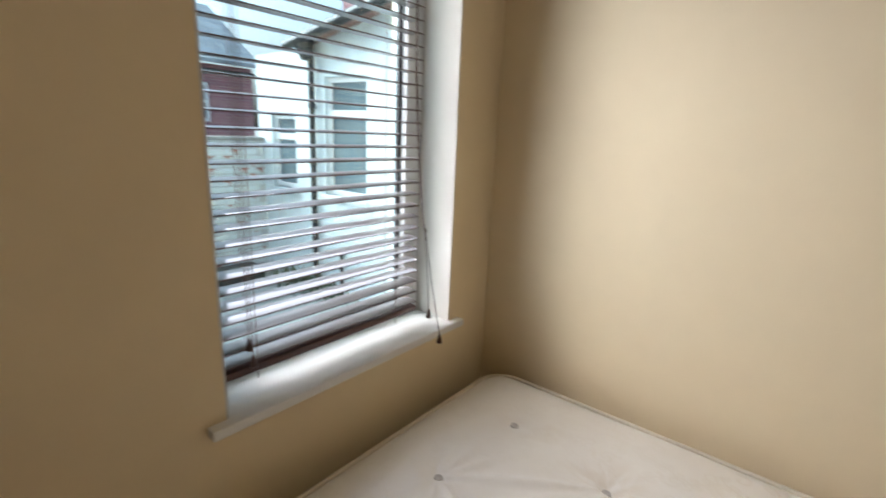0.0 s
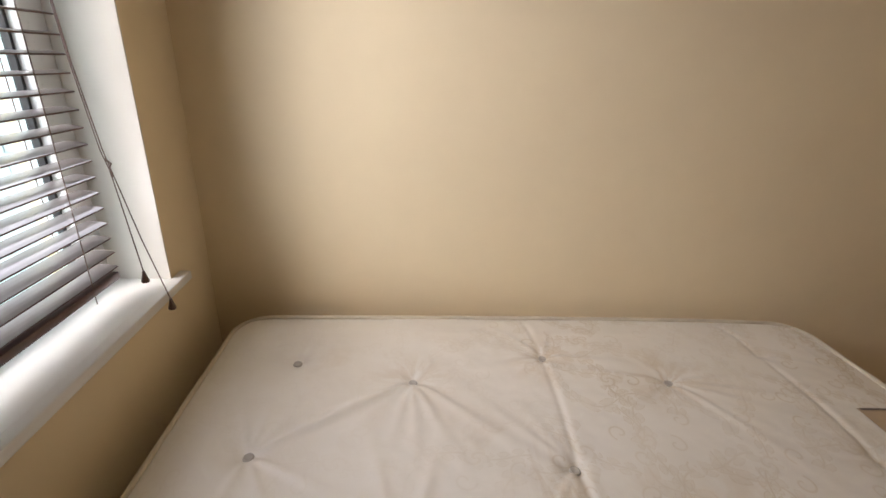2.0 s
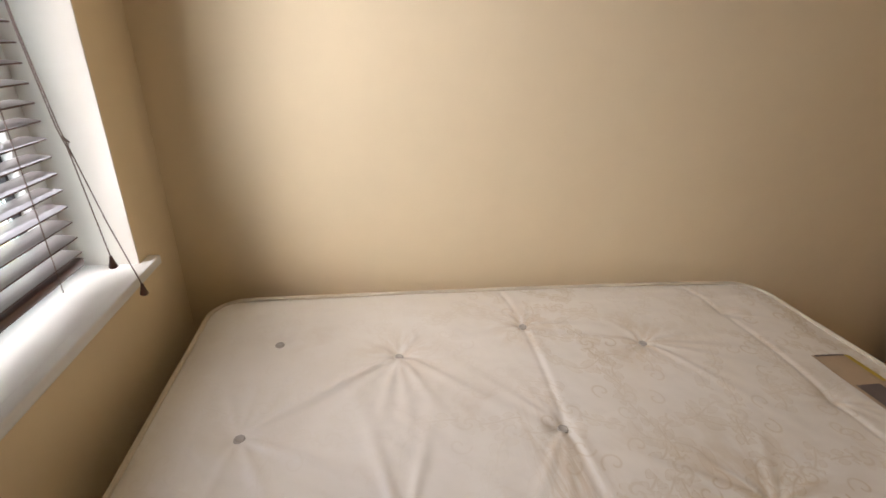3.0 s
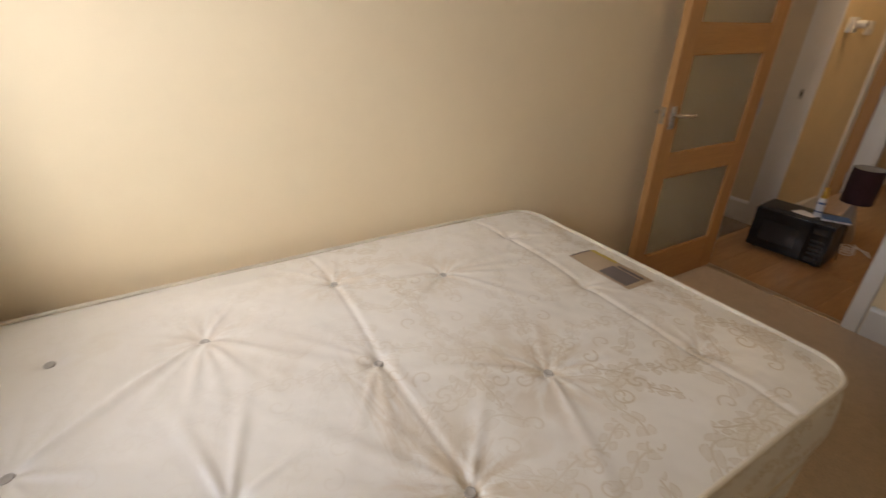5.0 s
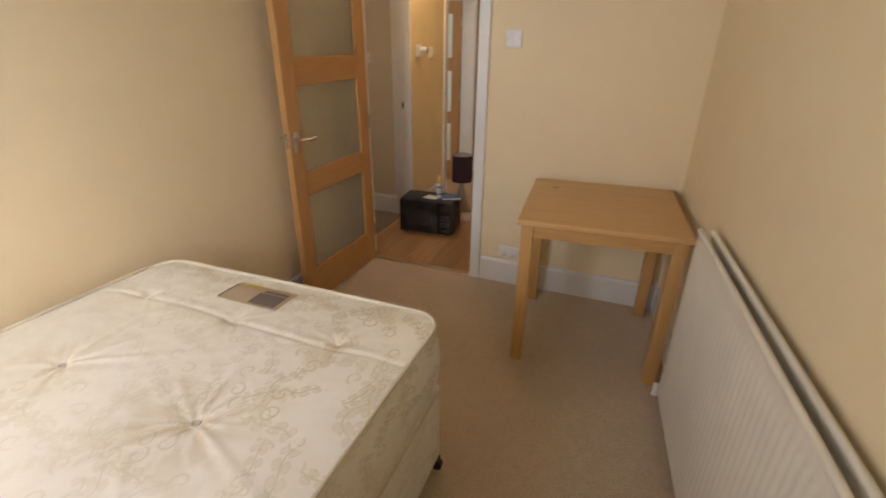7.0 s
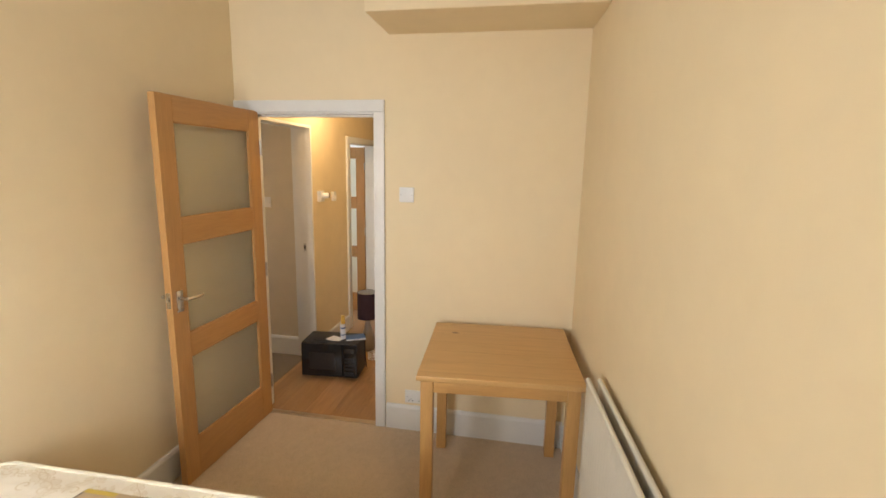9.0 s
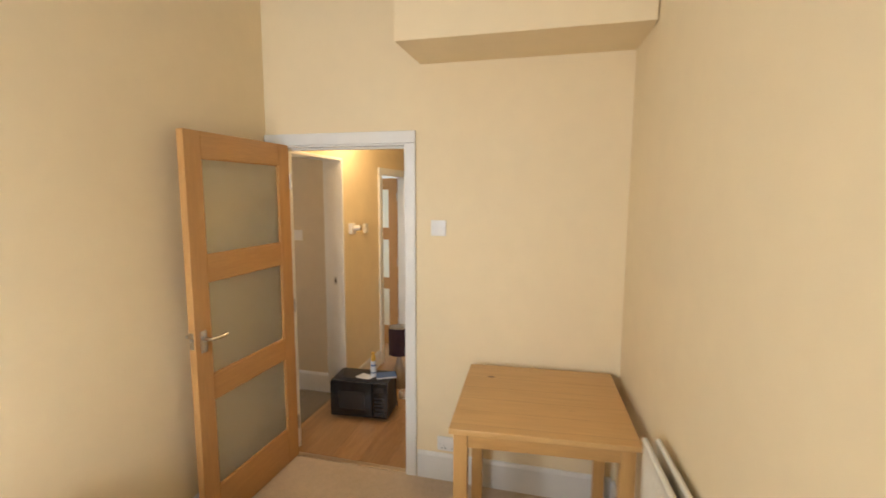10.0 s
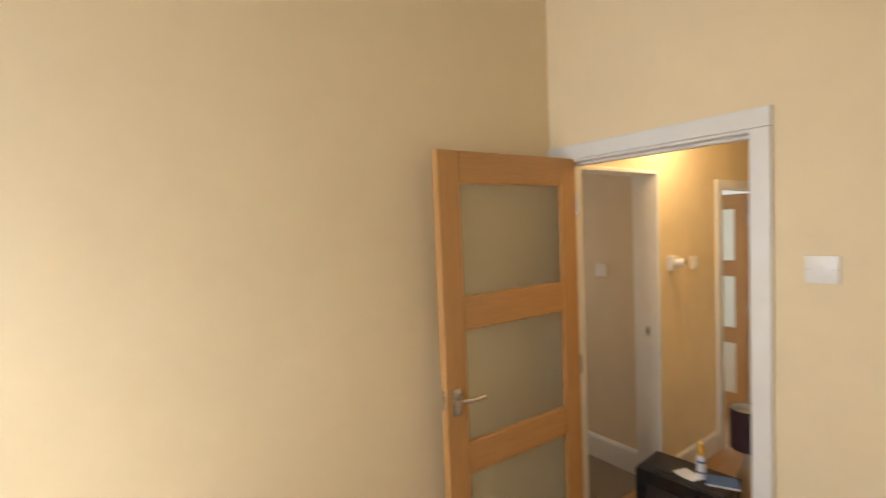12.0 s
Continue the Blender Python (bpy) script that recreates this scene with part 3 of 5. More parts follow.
# lever handles, one on each face, and the latch plate in the edge
for s, y in ((-1, 0.0), (1, 0.038)):
    hx = -0.743
    plate = part("handle_plate", slab(hx - 0.02, hx + 0.02, min(y, y + s * 0.009), max(y, y + s * 0.009), 0.945, 1.053, 0.004), CHROME, leaf, "polished chrome back plate")
    b = bmesh.new()
    rod(b, (hx, y + s * 0.008, 1.014), (hx, y + s * 0.05, 1.014), 0.009)
    tube(b, [(hx - 0.006, y + s * 0.05, 1.014), (hx + 0.03, y + s * 0.052, 1.011), (hx + 0.07, y + s * 0.052, 1.008), (hx + 0.106, y + s * 0.047, 1.01)], 0.0085, 10)
    part("lever", b, CHROME, plate)
part("latch_plate", slab(-0.7905, -0.7875, 0.007, 0.031, 0.97, 1.05), CHROME, leaf, "chrome latch plate")
part("latch_bolt", slab(-0.799, -0.7904, 0.013, 0.025, 1.004, 1.022, 0.002), CHROME, leaf)


# ---- window ----
win = holder("window_1", (XW - 0.17, -0.67, WZ0), "white plastic framed window with black gaskets", "window", kind="structure")


def wpart(name, b, mat, label="", smooth=False):
    o = part(name, b, mat, win, label, smooth)
    o.matrix_parent_inverse = win.matrix_world.inverted()
    return o


fx0, fx1, fw = XW - 0.22, XW - 0.15, 0.075
wpart("frame_side", slab(fx0, fx1, WY0, WY0 + 0.05, WZ0, WZ1, 0.006), UPVC)
wpart("frame_side", slab(fx0, fx1, WY1 - fw, WY1, WZ0, WZ1, 0.006), UPVC)
wpart("frame_bottom", slab(fx0, fx1, WY0 + 0.05, WY1 - fw, WZ0, WZ0 + 0.06, 0.006), UPVC)
wpart("frame_top", slab(fx0, fx1, WY0 + 0.05, WY1 - fw, WZ1 - fw, WZ1, 0.006), UPVC)
for y0, y1, z0, z1 in ((WY0 + 0.05, WY0 + 0.05 + 0.008, WZ0 + 0.06, WZ1 - fw), (WY1 - fw - 0.008, WY1 - fw, WZ0 + 0.06, WZ1 - fw),
                       (WY0 + 0.05 + 0.008, WY1 - fw - 0.008, WZ0 + 0.06, WZ0 + 0.072), (WY0 + 0.05 + 0.008, WY1 - fw - 0.008, WZ1 - fw - 0.012, WZ1 - fw)):
    wpart("gasket", slab(fx0 + 0.028, fx0 + 0.046, y0, y1, z0, z1), RUBBER, "black rubber gasket")
pane = wpart("pane", slab(fx0 + 0.03, fx0 + 0.034, WY0 + 0.05 + 0.004, WY1 - fw - 0.004, WZ0 + 0.064, WZ1 - fw - 0.004), GLASS, "clear glass pane")
pane.visible_shadow = False
# plastered white reveals and the sill board
for y0, y1 in ((WY0 - 0.001, WY0 + 0.004), (WY1 - 0.004, WY1 + 0.001)):
    wpart("reveal", slab(fx1, XW + 0.001, y0, y1, WZ0 + 0.022, WZ1), REVEAL, "off-white painted plaster reveal")
sill = slab(fx1, XW + 0.03, WY0, WY1, WZ0 - 0.002, WZ0 + 0.022, 0.003)
box(sill, XW + 0.001, XW + 0.031, WY0 - 0.045, WY1 + 0.05, WZ0 - 0.002, WZ0 + 0.0225, 0.004)
wpart("window_sill", sill, GLOSS_WHITE, "white gloss painted sill board")

# ---- venetian blind ----
blind = holder("venetian_blind", (-3.60, -0.68, 0.92), "taupe wooden venetian blind with mahogany rail, slats open", "blind")


def bpart(name, b, mat, label="", smooth=True):
    o = part(name, b, mat, blind, label, smooth)
    o.matrix_parent_inverse = blind.matrix_world.inverted()
    return o


BY0, BY1, BX = -1.055, -0.384, -3.606
part_rail = bpart("bottom_rail", slab(BX - 0.025, BX + 0.025, BY0, BY1, 0.957, 0.976, 0.005), MAHOGANY, "dark mahogany bottom rail")
bpart("head_rail", slab(BX - 0.025, BX + 0.025, BY0, BY1, 2.25, 2.295, 0.004), MAHOGANY)
sb = bmesh.new()
grid = []
for i in range(7):
    u = i / 6 * 2 - 1
    grid.append([(u * 0.0245, 0.0022 * (1 - u * u))])
ringt = [(u[0][0], u[0][1] + 0.0016) for u in grid] + [(u[0][0], u[0][1] - 0.0016) for u in reversed(grid)]
ends = [[sb.verts.new((x, y, z)) for x, z in ringt] for y in (BY0 + 0.68, BY1 + 0.68)]
for k in range(len(ringt)):
    q = (k + 1) % len(ringt)
    sb.faces.new((ends[0][k], ends[0][q], ends[1][q], ends[1][k]))
sb.faces.new(ends[0][::-1]), sb.faces.new(ends[1])
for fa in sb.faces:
    if abs(fa.calc_center_median().x) > 0.024:      # shade of the narrow front and back edges, painted in as dark mahogany
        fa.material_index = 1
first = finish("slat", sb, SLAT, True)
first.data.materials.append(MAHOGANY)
first.parent = blind
first.matrix_parent_inverse = blind.matrix_world.inverted()
STEP = 0.0361
first.matrix_basis = pose(BX, -0.68, 0.99, 0, 4, 0)
n_slats = int((2.24 - 0.99) / STEP)
for k in range(1, n_slats):
    o = first.copy()
    scene.collection.objects.link(o)
    o.matrix_basis = pose(BX + random.uniform(-0.001, 0.001), -0.68, 0.99 + k * STEP, random.uniform(-0.12, 0.12), 4 + random.uniform(-0.8, 0.8), 0)
for y in (BY0 + 0.1, BY1 - 0.1):
    for x in (BX - 0.026, BX + 0.026):
        bpart("ladder_cord", tube(bmesh.new(), [(x, y, 0.94), (x, y + 0.001, 1.6), (x, y, 2.25)], 0.0011, 6), CORD, "thin brown cord")
TASSEL = [(0.0, 0.03), (0.003, 0.03), (0.0042, 0.022), (0.007, 0.012), (0.0095, 0.003), (0.008, 0.0), (0.0, 0.0)]
for pts in ([(-3.56, -0.442, 2.25), (-3.558, -0.434, 1.7), (-3.552, -0.419, 1.45), (-3.544, -0.4, 1.27), (-3.54, -0.393, 1.225), (-3.512, -0.387, 1.06), (-3.478, -0.38, 0.898)],
            [(-3.56, -0.446, 2.25), (-3.558, -0.438, 1.7), (-3.552, -0.424, 1.45), (-3.543, -0.409, 1.27), (-3.541, -0.396, 1.225), (-3.536, -0.386, 1.1), (-3.53, -0.377, 0.971)]):
    c = bpart("pull_cord", tube(bmesh.new(), pts, 0.0013, 6), CORD, "brown pull cord")
    t = part("tassel", lathe(bmesh.new(), TASSEL, (pts[-1][0], pts[-1][1], pts[-1][2] - 0.028), 14), MAHOGANY, c, "turned wooden acorn tassel")
bpart("cord_knot", tube(bmesh.new(), [(-3.542, -0.402, 1.25), (-3.538, -0.392, 1.238), (-3.544, -0.39, 1.226), (-3.538, -0.397, 1.21)], 0.0026, 6), CORD)
for y, z in ((-0.975, 1.03), (-0.967, 0.985)):
    c = bpart("tilt_cord", tube(bmesh.new(), [(-3.576, y + 0.004, 2.25), (-3.577, y, z + 0.02)], 0.0012, 6), CORD, "brown tilt cord")
    part("tassel", lathe(bmesh.new(), TASSEL, (-3.577, y, z - 0.01), 14), MAHOGANY, c, "turned wooden acorn tassel")

# ---- bed ----
MX0, MX1, MY0, MY1, MZ0, MZ1 = -3.414, -1.548, -1.335, -0.118, 0.405, 0.688
TUFTS = [(-3.187, -0.362), (-3.215, -0.688), (-3.19, -1.08), (-2.498, -0.338), (-2.531, -0.733), (-2.531, -1.118), (-1.808, -0.325), (-1.828, -0.725), (-1.814, -1.094),
         (-2.872, -0.447), (-2.892, -0.942), (-2.178, -0.452), (-2.204, -0.962)]


rng = random.Random(4)
# pleats from each tuft: (degrees from east, length, depth)
FOLDS = {(-2.872, -0.447): ((-145, 0.4, 1.3), (-128, 0.2, 0.6), (-104, 0.24, 0.8), (-88, 0.2, 0.9), (-70, 0.22, 1.0), (-45, 0.3, 1.2), (55, 0.1, 0.9), (100, 0.08, 0.6), (150, 0.1, 0.5)),
         (-3.215, -0.688): ((35, 0.3, 1.0), (62, 0.2, 0.7), (88, 0.16, 0.8), (112, 0.14, 0.8), (-28, 0.24, 1.2), (-62, 0.22, 0.9), (-100, 0.2, 0.7)),
         (-2.892, -0.942): ((104, 0.24, 1.3), (74, 0.26, 1.2), (150, 0.3, 1.0), (20, 0.16, 0.7), (-30, 0.25, 0.9), (-120, 0.2, 0.9)),
         (-2.531, -1.118): ((150, 0.26, 1.1), (128, 0.3, 1.1), (108, 0.2, 0.8), (48, 0.24, 0.9), (-20, 0.2, 0.8), (-150, 0.2, 0.9)),
         (-2.531, -0.733): ((130, 0.2, 0.8), (112, 0.14, 0.6), (-125, 0.22, 0.9), (-108, 0.28, 0.8), (10, 0.1, 0.4)),
         (-2.204, -0.962): ((150, 0.26, 1.1), (128, 0.16, 0.8), (-112, 0.3, 1.0), (-80, 0.12, 0.6), (15, 0.16, 0.9), (-18, 0.18, 0.8), (60, 0.12, 0.6)),
         (-2.178, -0.452): ((2, 0.22, 0.7), (-14, 0.24, 0.8), (-30, 0.2, 0.8), (-62, 0.28, 1.1), (118, 0.1, 0.7), (170, 0.26, 0.7), (-150, 0.2, 0.6)),
         (-2.498, -0.338): ((130, 0.16, 0.9), (98, 0.1, 0.7), (70, 0.12, 0.8), (-10, 0.26, 0.6), (-160, 0.12, 0.5)),
         (-3.187, -0.362): ((80, 0.1, 0.4), (20, 0.06, 0.3))}
PLEATS = [[(radians(d), ln, amp) for d, ln, amp in FOLDS[t]] if t in FOLDS else [(rng.uniform(0, 2 * math.pi), rng.uniform(0.06, 0.14), rng.uniform(0.3, 0.6)) for _ in range(5)] for t in TUFTS]


def sag(x, y):
    """The worn corner by the door has sunk a little."""
    u, v = (x - MX0) / (MX1 - MX0), (y - MY0) / (MY1 - MY0)
    return -0.01 * max(0, u) ** 2 * max(0, v) ** 2 - 0.014 * max(0, u) ** 5


def quilt(x, y):
    """Height of the top of the mattress above its piping: tufts, pleats that run from them, cross folds."""
    d = min(x - MX0, MX1 - x, y - MY0, MY1 - y)
    h = 0.014 * min(1.0, max(0.0, d - 0.008) / 0.1) ** 0.75 + sag(x, y)
    for (tx, ty), pleats in zip(TUFTS, PLEATS):
        dx, dy = x - tx, y - ty
        r = math.hypot(dx, dy)
        if r < 0.5:
            h -= 0.011 * math.exp(-(r / 0.026) ** 2) + 0.008 * math.exp(-r / 0.085)
            a = math.atan2(dy, dx)
            for pa, ln, amp in pleats:
                off = (a - pa + math.pi) % (2 * math.pi) - math.pi
                if abs(off) < 1.2:
                    w = 0.007 + 0.045 * r
                    h += 0.0052 * amp * (math.exp(-(off * r / w) ** 2) - 0.25 * math.exp(-(off * r / (2.6 * w)) ** 2)) * math.exp(-(r / ln) ** 1.6) * min(1, r / 0.02)
    for cx in (-2.515, -1.838):
        e = x - cx - 0.012 * math.sin(6 * y + cx)
        h -= 0.0032 * math.exp(-(e / 0.008) ** 2) - 0.0012 * math.exp(-((e - 0.018) / 0.014) ** 2)
    p = Vector((x * 4.0, y * 4.0, 0.3))
    h += 0.0035 * noise.noise(p) + 0.0014 * noise.noise(p * 3.3) + 0.0006 * noise.noise(p * 9)
    return h


def rounded(x0, x1, y0, y1, r, n=8):
    out = []
    for cx, cy, a0 in ((x1 - r, y1 - r, 0), (x0 + r, y1 - r, 90), (x0 + r, y0 + r, 180), (x1 - r, y0 + r, 270)):
        out += [(cx + r * math.cos(radians(a0 + 90 * k / n)), cy + r * math.sin(radians(a0 + 90 * k / n))) for k in range(n + 1)]
    return out


def outline(r, per=0.012):
    """The mattress edge, evenly stepped."""
    raw = rounded(MX0, MX1, MY0, MY1, r, 10)
    out = []
    for (ax, ay), (bx, by) in zip(raw, raw[1:] + raw[:1]):
        k = max(1, int(math.hypot(bx - ax, by - ay) / 0.03))
        out += [(ax + (bx - ax) * i / k, ay + (by - ay) * i / k) for i in range(k)]
    return out


bed = holder("mattress", ((MX0 + MX1) / 2, (MY0 + MY1) / 2, MZ0), "worn cream damask tufted mattress on the divan base", "mattress")


def mpart(name, b, mat, label="", smooth=True):
    o = part(name, b, mat, bed, label, smooth)
    o.matrix_parent_inverse = bed.matrix_world.inverted()
    return o


bm = bmesh.new()
NX, NY, CR = 400, 260, 0.1
rows = []
for j in range(NY + 1):
    row = []
    for i in range(NX + 1):
        u, w = i / NX * 2 - 1, j / NY * 2 - 1
        x, y = (MX0 + MX1) / 2 + u * (MX1 - MX0) / 2, (MY0 + MY1) / 2 + w * (MY1 - MY0) / 2
        ex, ey = (MX1 - MX0) / 2 - abs(x - (MX0 + MX1) / 2), (MY1 - MY0) / 2 - abs(y - (MY0 + MY1) / 2)
        if ex < CR and ey < CR:
            a, b2 = CR - ex, CR - ey
            far, near = max(a, b2), math.hypot(a, b2)
            if near > 0:
                s = far / near
                x += (a - a * s) * (-1 if u > 0 else 1)
                y += (b2 - b2 * s) * (-1 if w > 0 else 1)
        row.append(bm.verts.new((x, y, MZ1 + quilt(x, y))))
    rows.append(row)
for j in range(NY):
    for i in range(NX):
        bm.faces.new((rows[j][i], rows[j][i + 1], rows[j + 1][i + 1], rows[j + 1][i]))
edge = [rows[0][i] for i in range(NX)] + [rows[j][NX] for j in range(NY)] + [rows[NY][i] for i in range(NX, 0, -1)] + [rows[j][0] for j in range(NY, 0, -1)]
prev = edge
for k in range(1, 9):
    f = k / 8
    ring = []
    for e in edge:
        out = Vector((e.co.x - (MX0 + MX1) / 2, e.co.y - (MY0 + MY1) / 2, 0))
        belly = 0.016 * math.sin(math.pi * f) + 0.006 * noise.noise(Vector((e.co.x * 4, e.co.y * 4, f * 3)))
        dirx = Vector((max(-1, min(1, out.x / 0.95)) ** 9, max(-1, min(1, out.y / 0.61)) ** 9, 0))
        ring.append(bm.verts.new((e.co.x + dirx.x * belly, e.co.y + dirx.y * belly, e.co.z + (MZ0 - e.co.z) * f)))
    for a in range(len(edge)):
        q = (a + 1) % len(edge)
        bm.faces.new((prev[a], prev[q], ring[q], ring[a]))
    prev = ring
bm.faces.new(prev)
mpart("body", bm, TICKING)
for z in (MZ1 + 0.004, MZ0 + 0.012):
    mpart("piping", tube(bmesh.new(), [(x, y, z + (sag(x, y) if z > 0.5 else 0) + 0.0015 * noise.noise(Vector((x * 8, y * 8, z)))) for x, y in outline(CR)], 0.006, 8, True), PIPING, "stitched cream piping")
for tx, ty in TUFTS:
    if tx > -1.9:           # the row by the label has lost its buttons
        continue
    b = lathe(bmesh.new(), [(0.0, 0.003), (0.006, 0.003), (0.0085, 0.0046), (0.011, 0.0043), (0.0122, 0.0015), (0.0122, -0.002), (0.0, -0.004)], (tx, ty, MZ1 + quilt(tx, ty) + 0.0025), 16)
    mpart("tuft_button", b, TUFT, "grey felt tuft button")


def draped(x0, x1, y0, y1, lift, n=12):
    b = bmesh.new()
    g = [[b.verts.new((x0 + (x1 - x0) * i / n, y0 + (y1 - y0) * j / n, MZ1 + quilt(x0 + (x1 - x0) * i / n, y0 + (y1 - y0) * j / n) + lift)) for i in range(n + 1)] for j in range(n + 1)]
    for j in range(n):
        for i in range(n):
            b.faces.new((g[j][i], g[j][i + 1], g[j + 1][i + 1], g[j + 1][i]))
    return b


lab = mpart("maker_label", draped(-1.744, -1.622, -0.818, -0.567, 0.0015), LABEL_TAN, "faded tan maker's label")
for x0, x1, y0, y1, mt in ((-1.735, -1.665, -0.8, -0.69, LABEL_DARK), (-1.643, -1.624, -0.68, -0.57, LABEL_YELLOW), (-1.738, -1.63, -0.575, -0.568, LABEL_DARK), (-1.66, -1.645, -0.8, -0.7, LABEL_DARK)):
    part("label_print", draped(x0, x1, y0, y1, 0.003, 6), mt, lab)

base = holder("divan_base", ((MX0 + MX1) / 2, (MY0 + MY1) / 2, 0.0), "cream damask covered divan bed base on castors", "bed base")


def dpart(name, b, mat, label="", smooth=True):
    o = part(name, b, mat, base, label, smooth)
    o.matrix_parent_inverse = base.matrix_world.inverted()
    return o


dpart("body", slab(MX0 + 0.01, MX1 - 0.005, MY0 + 0.006, MY1 - 0.004, 0.055, MZ0 - 0.001, 0.02, 4), TICKING)
dpart("piping", tube(bmesh.new(), [(x, y, 0.385) for x, y in rounded(MX0 + 0.009, MX1 - 0.004, MY0 + 0.005, MY1 - 0.003, 0.02, 6)], 0.004, 6, True), PIPING)
for x in (MX0 + 0.06, MX1 - 0.022):
    for y in (MY0 + 0.016, MY1 - 0.06):
        w = dpart("castor", rod(bmesh.new(), (x - 0.011, y, 0.024), (x + 0.011, y, 0.024), 0.024, seg=20), BLACK_MATT, "black plastic castor")
        fk = slab(x - 0.016, x + 0.016, y - 0.012, y + 0.012, 0.03, 0.056, 0.003)
        part("fork", fk, BLACK_MATT, w)

# ---- table ----
table = holder("table", (-0.436, -1.747, 0), "small square oak table pushed into the corner", "table", rz=4.0)
TW, TT = 0.722, 0.772
part("tabletop", slab(-TW / 2, TW / 2, -TW / 2 - 0.006, TW / 2 + 0.006, TT - 0.024, TT, 0.004, 3), OAK_TOP, table)
for sx in (-1, 1):
    for sy in (-1, 1):
        x, y = sx * (TW / 2 - 0.042), sy * (TW / 2 - 0.04)
        part("leg", slab(x - 0.028, x + 0.028, y - 0.028, y + 0.028, 0, TT - 0.0245, 0.003), OAK_Z, table)
for s in (-1, 1):
    part("apron", slab(-TW / 2 + 0.0705, TW / 2 - 0.0705, s * (TW / 2 - 0.03) - 0.01, s * (TW / 2 - 0.03) + 0.01, TT - 0.085, TT - 0.0245, 0.002), OAK_X, table)
    part("apron", slab(s * (TW / 2 - 0.032) - 0.01, s * (TW / 2 - 0.032) + 0.01, -TW / 2 + 0.0685, TW / 2 - 0.0685, TT - 0.085, TT - 0.0245, 0.002), OAK_Y, table)

# ---- radiator ----
RL, RZ0, RZ1 = 1.2, 0.06, 0.85
rad = holder("radiator", (-0.862, -2.12, 0.0), "cream white double panel radiator standing by the wall", "radiator", rz=4.57)


def rad_panel(y, face):
    """A pressed steel panel with upright flutes and rolled top and bottom seams."""
    bm = bmesh.new()
    n = 144
    cols = []
    for i in range(n + 1):
        x = -RL * i / n
        wave = 0.0 if i < 4 or i > n - 4 else 0.0055 * (0.5 - 0.5 * math.cos(2 * math.pi * (i - 4) / 4.0))
        zz = [RZ0, RZ0 + 0.045, RZ0 + 0.06, RZ1 - 0.06, RZ1 - 0.045, RZ1]
        dd = [0, 0, wave, wave, 0, 0]
        cols.append([bm.verts.new((x, y + face * d, z)) for z, d in zip(zz, dd)])
    for a, b in zip(cols, cols[1:]):
        for k in range(5):
            bm.faces.new((a[k], a[k + 1], b[k + 1], b[k]))
    g = bmesh.ops.extrude_face_region(bm, geom=list(bm.faces))
    bmesh.ops.translate(bm, verts=[v for v in g["geom"] if isinstance(v, bmesh.types.BMVert)], vec=(0, -face * 0.012, 0))
    return bm


for y, face in ((0.0, 1), (-0.058, -1)):
    p = part("panel", rad_panel(y, face), RAD_WHITE, rad, "fluted cream enamel panel")
    for z in (RZ1 - 0.004, RZ0 + 0.004):
        part("rolled_seam", tube(bmesh.new(), [(0.003, y - face * 0.006, z), (-RL / 2, y - face * 0.006, z), (-RL - 0.003, y - face * 0.006, z)], 0.0105, 12), RAD_WHITE, p)
# convector fins, much darker than the enamel panels
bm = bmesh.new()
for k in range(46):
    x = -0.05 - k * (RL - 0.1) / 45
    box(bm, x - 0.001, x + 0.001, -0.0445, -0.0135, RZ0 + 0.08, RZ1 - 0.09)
tagged(part("convector_fins", bm, RAD_DARK, rad, "dark grey-brown convector fins", False), kind="stuff")
for x in (-0.015, -RL + 0.015):
    part("tee", rod(bmesh.new(), (x, -0.0465, RZ0 + 0.05), (x, -0.0115, RZ0 + 0.05), 0.013), RAD_WHITE, rad)
    v = part("valve", rod(bmesh.new(), (x + 0.01, -0.029, 0.0), (x + 0.01, -0.029, RZ0 + 0.06), 0.0075), CHROME, rad, "chrome valve tail")
    part("valve_cap", rod(bmesh.new(), (x + 0.012, 0.012, 0.04), (x + 0.012, 0.012, 0.1), 0.013, 0.011), WHITE_PLASTIC, v, "white plastic valve cap")


# ---- switches and sockets ----
def wall_plate(name, at, rz, w, h, label, category, rockers=1, holes=False):
    p = holder(name, at, label, category, rz=rz)
    b = slab(-w / 2, w / 2, -0.009, 0.0, -h / 2, h / 2, 0.003)
    part("faceplate", b, WHITE_PLASTIC, p)
    for k in range(rockers):
        cx = (k - (rockers - 1) / 2) * w * 0.45
        part("rocker", slab(cx - 0.006, cx + 0.006, -0.0125, -0.0088, -0.011, 0.011, 0.0015), WHITE_PLASTIC, p)
        if holes:
            for dx, dz in ((0, -0.012), (-0.011, -0.026), (0.011, -0.026)):
                part("pin_hole", slab(cx + dx - 0.0035, cx + dx + 0.0035, -0.0094, -0.0085, dz - 0.003, dz + 0.003), BLACK_MATT, p, smooth=False)
    for sx in (-1, 1):
        part("screw", rod(bmesh.new(), (sx * w * 0.38, -0.0098, 0), (sx * w * 0.38, -0.0085, 0), 0.003, seg=10), STEEL, p)
    return p


wall_plate("light_switch", (-0.0005, -1.143, 1.509), -90, 0.088, 0.088, "white plastic single light switch on the cream wall", "light switch")
wall_plate("wall_socket", (-0.0005, -1.212, 0.227), -90, 0.146, 0.086, "white plastic double socket above the skirting", "socket", 2, True)

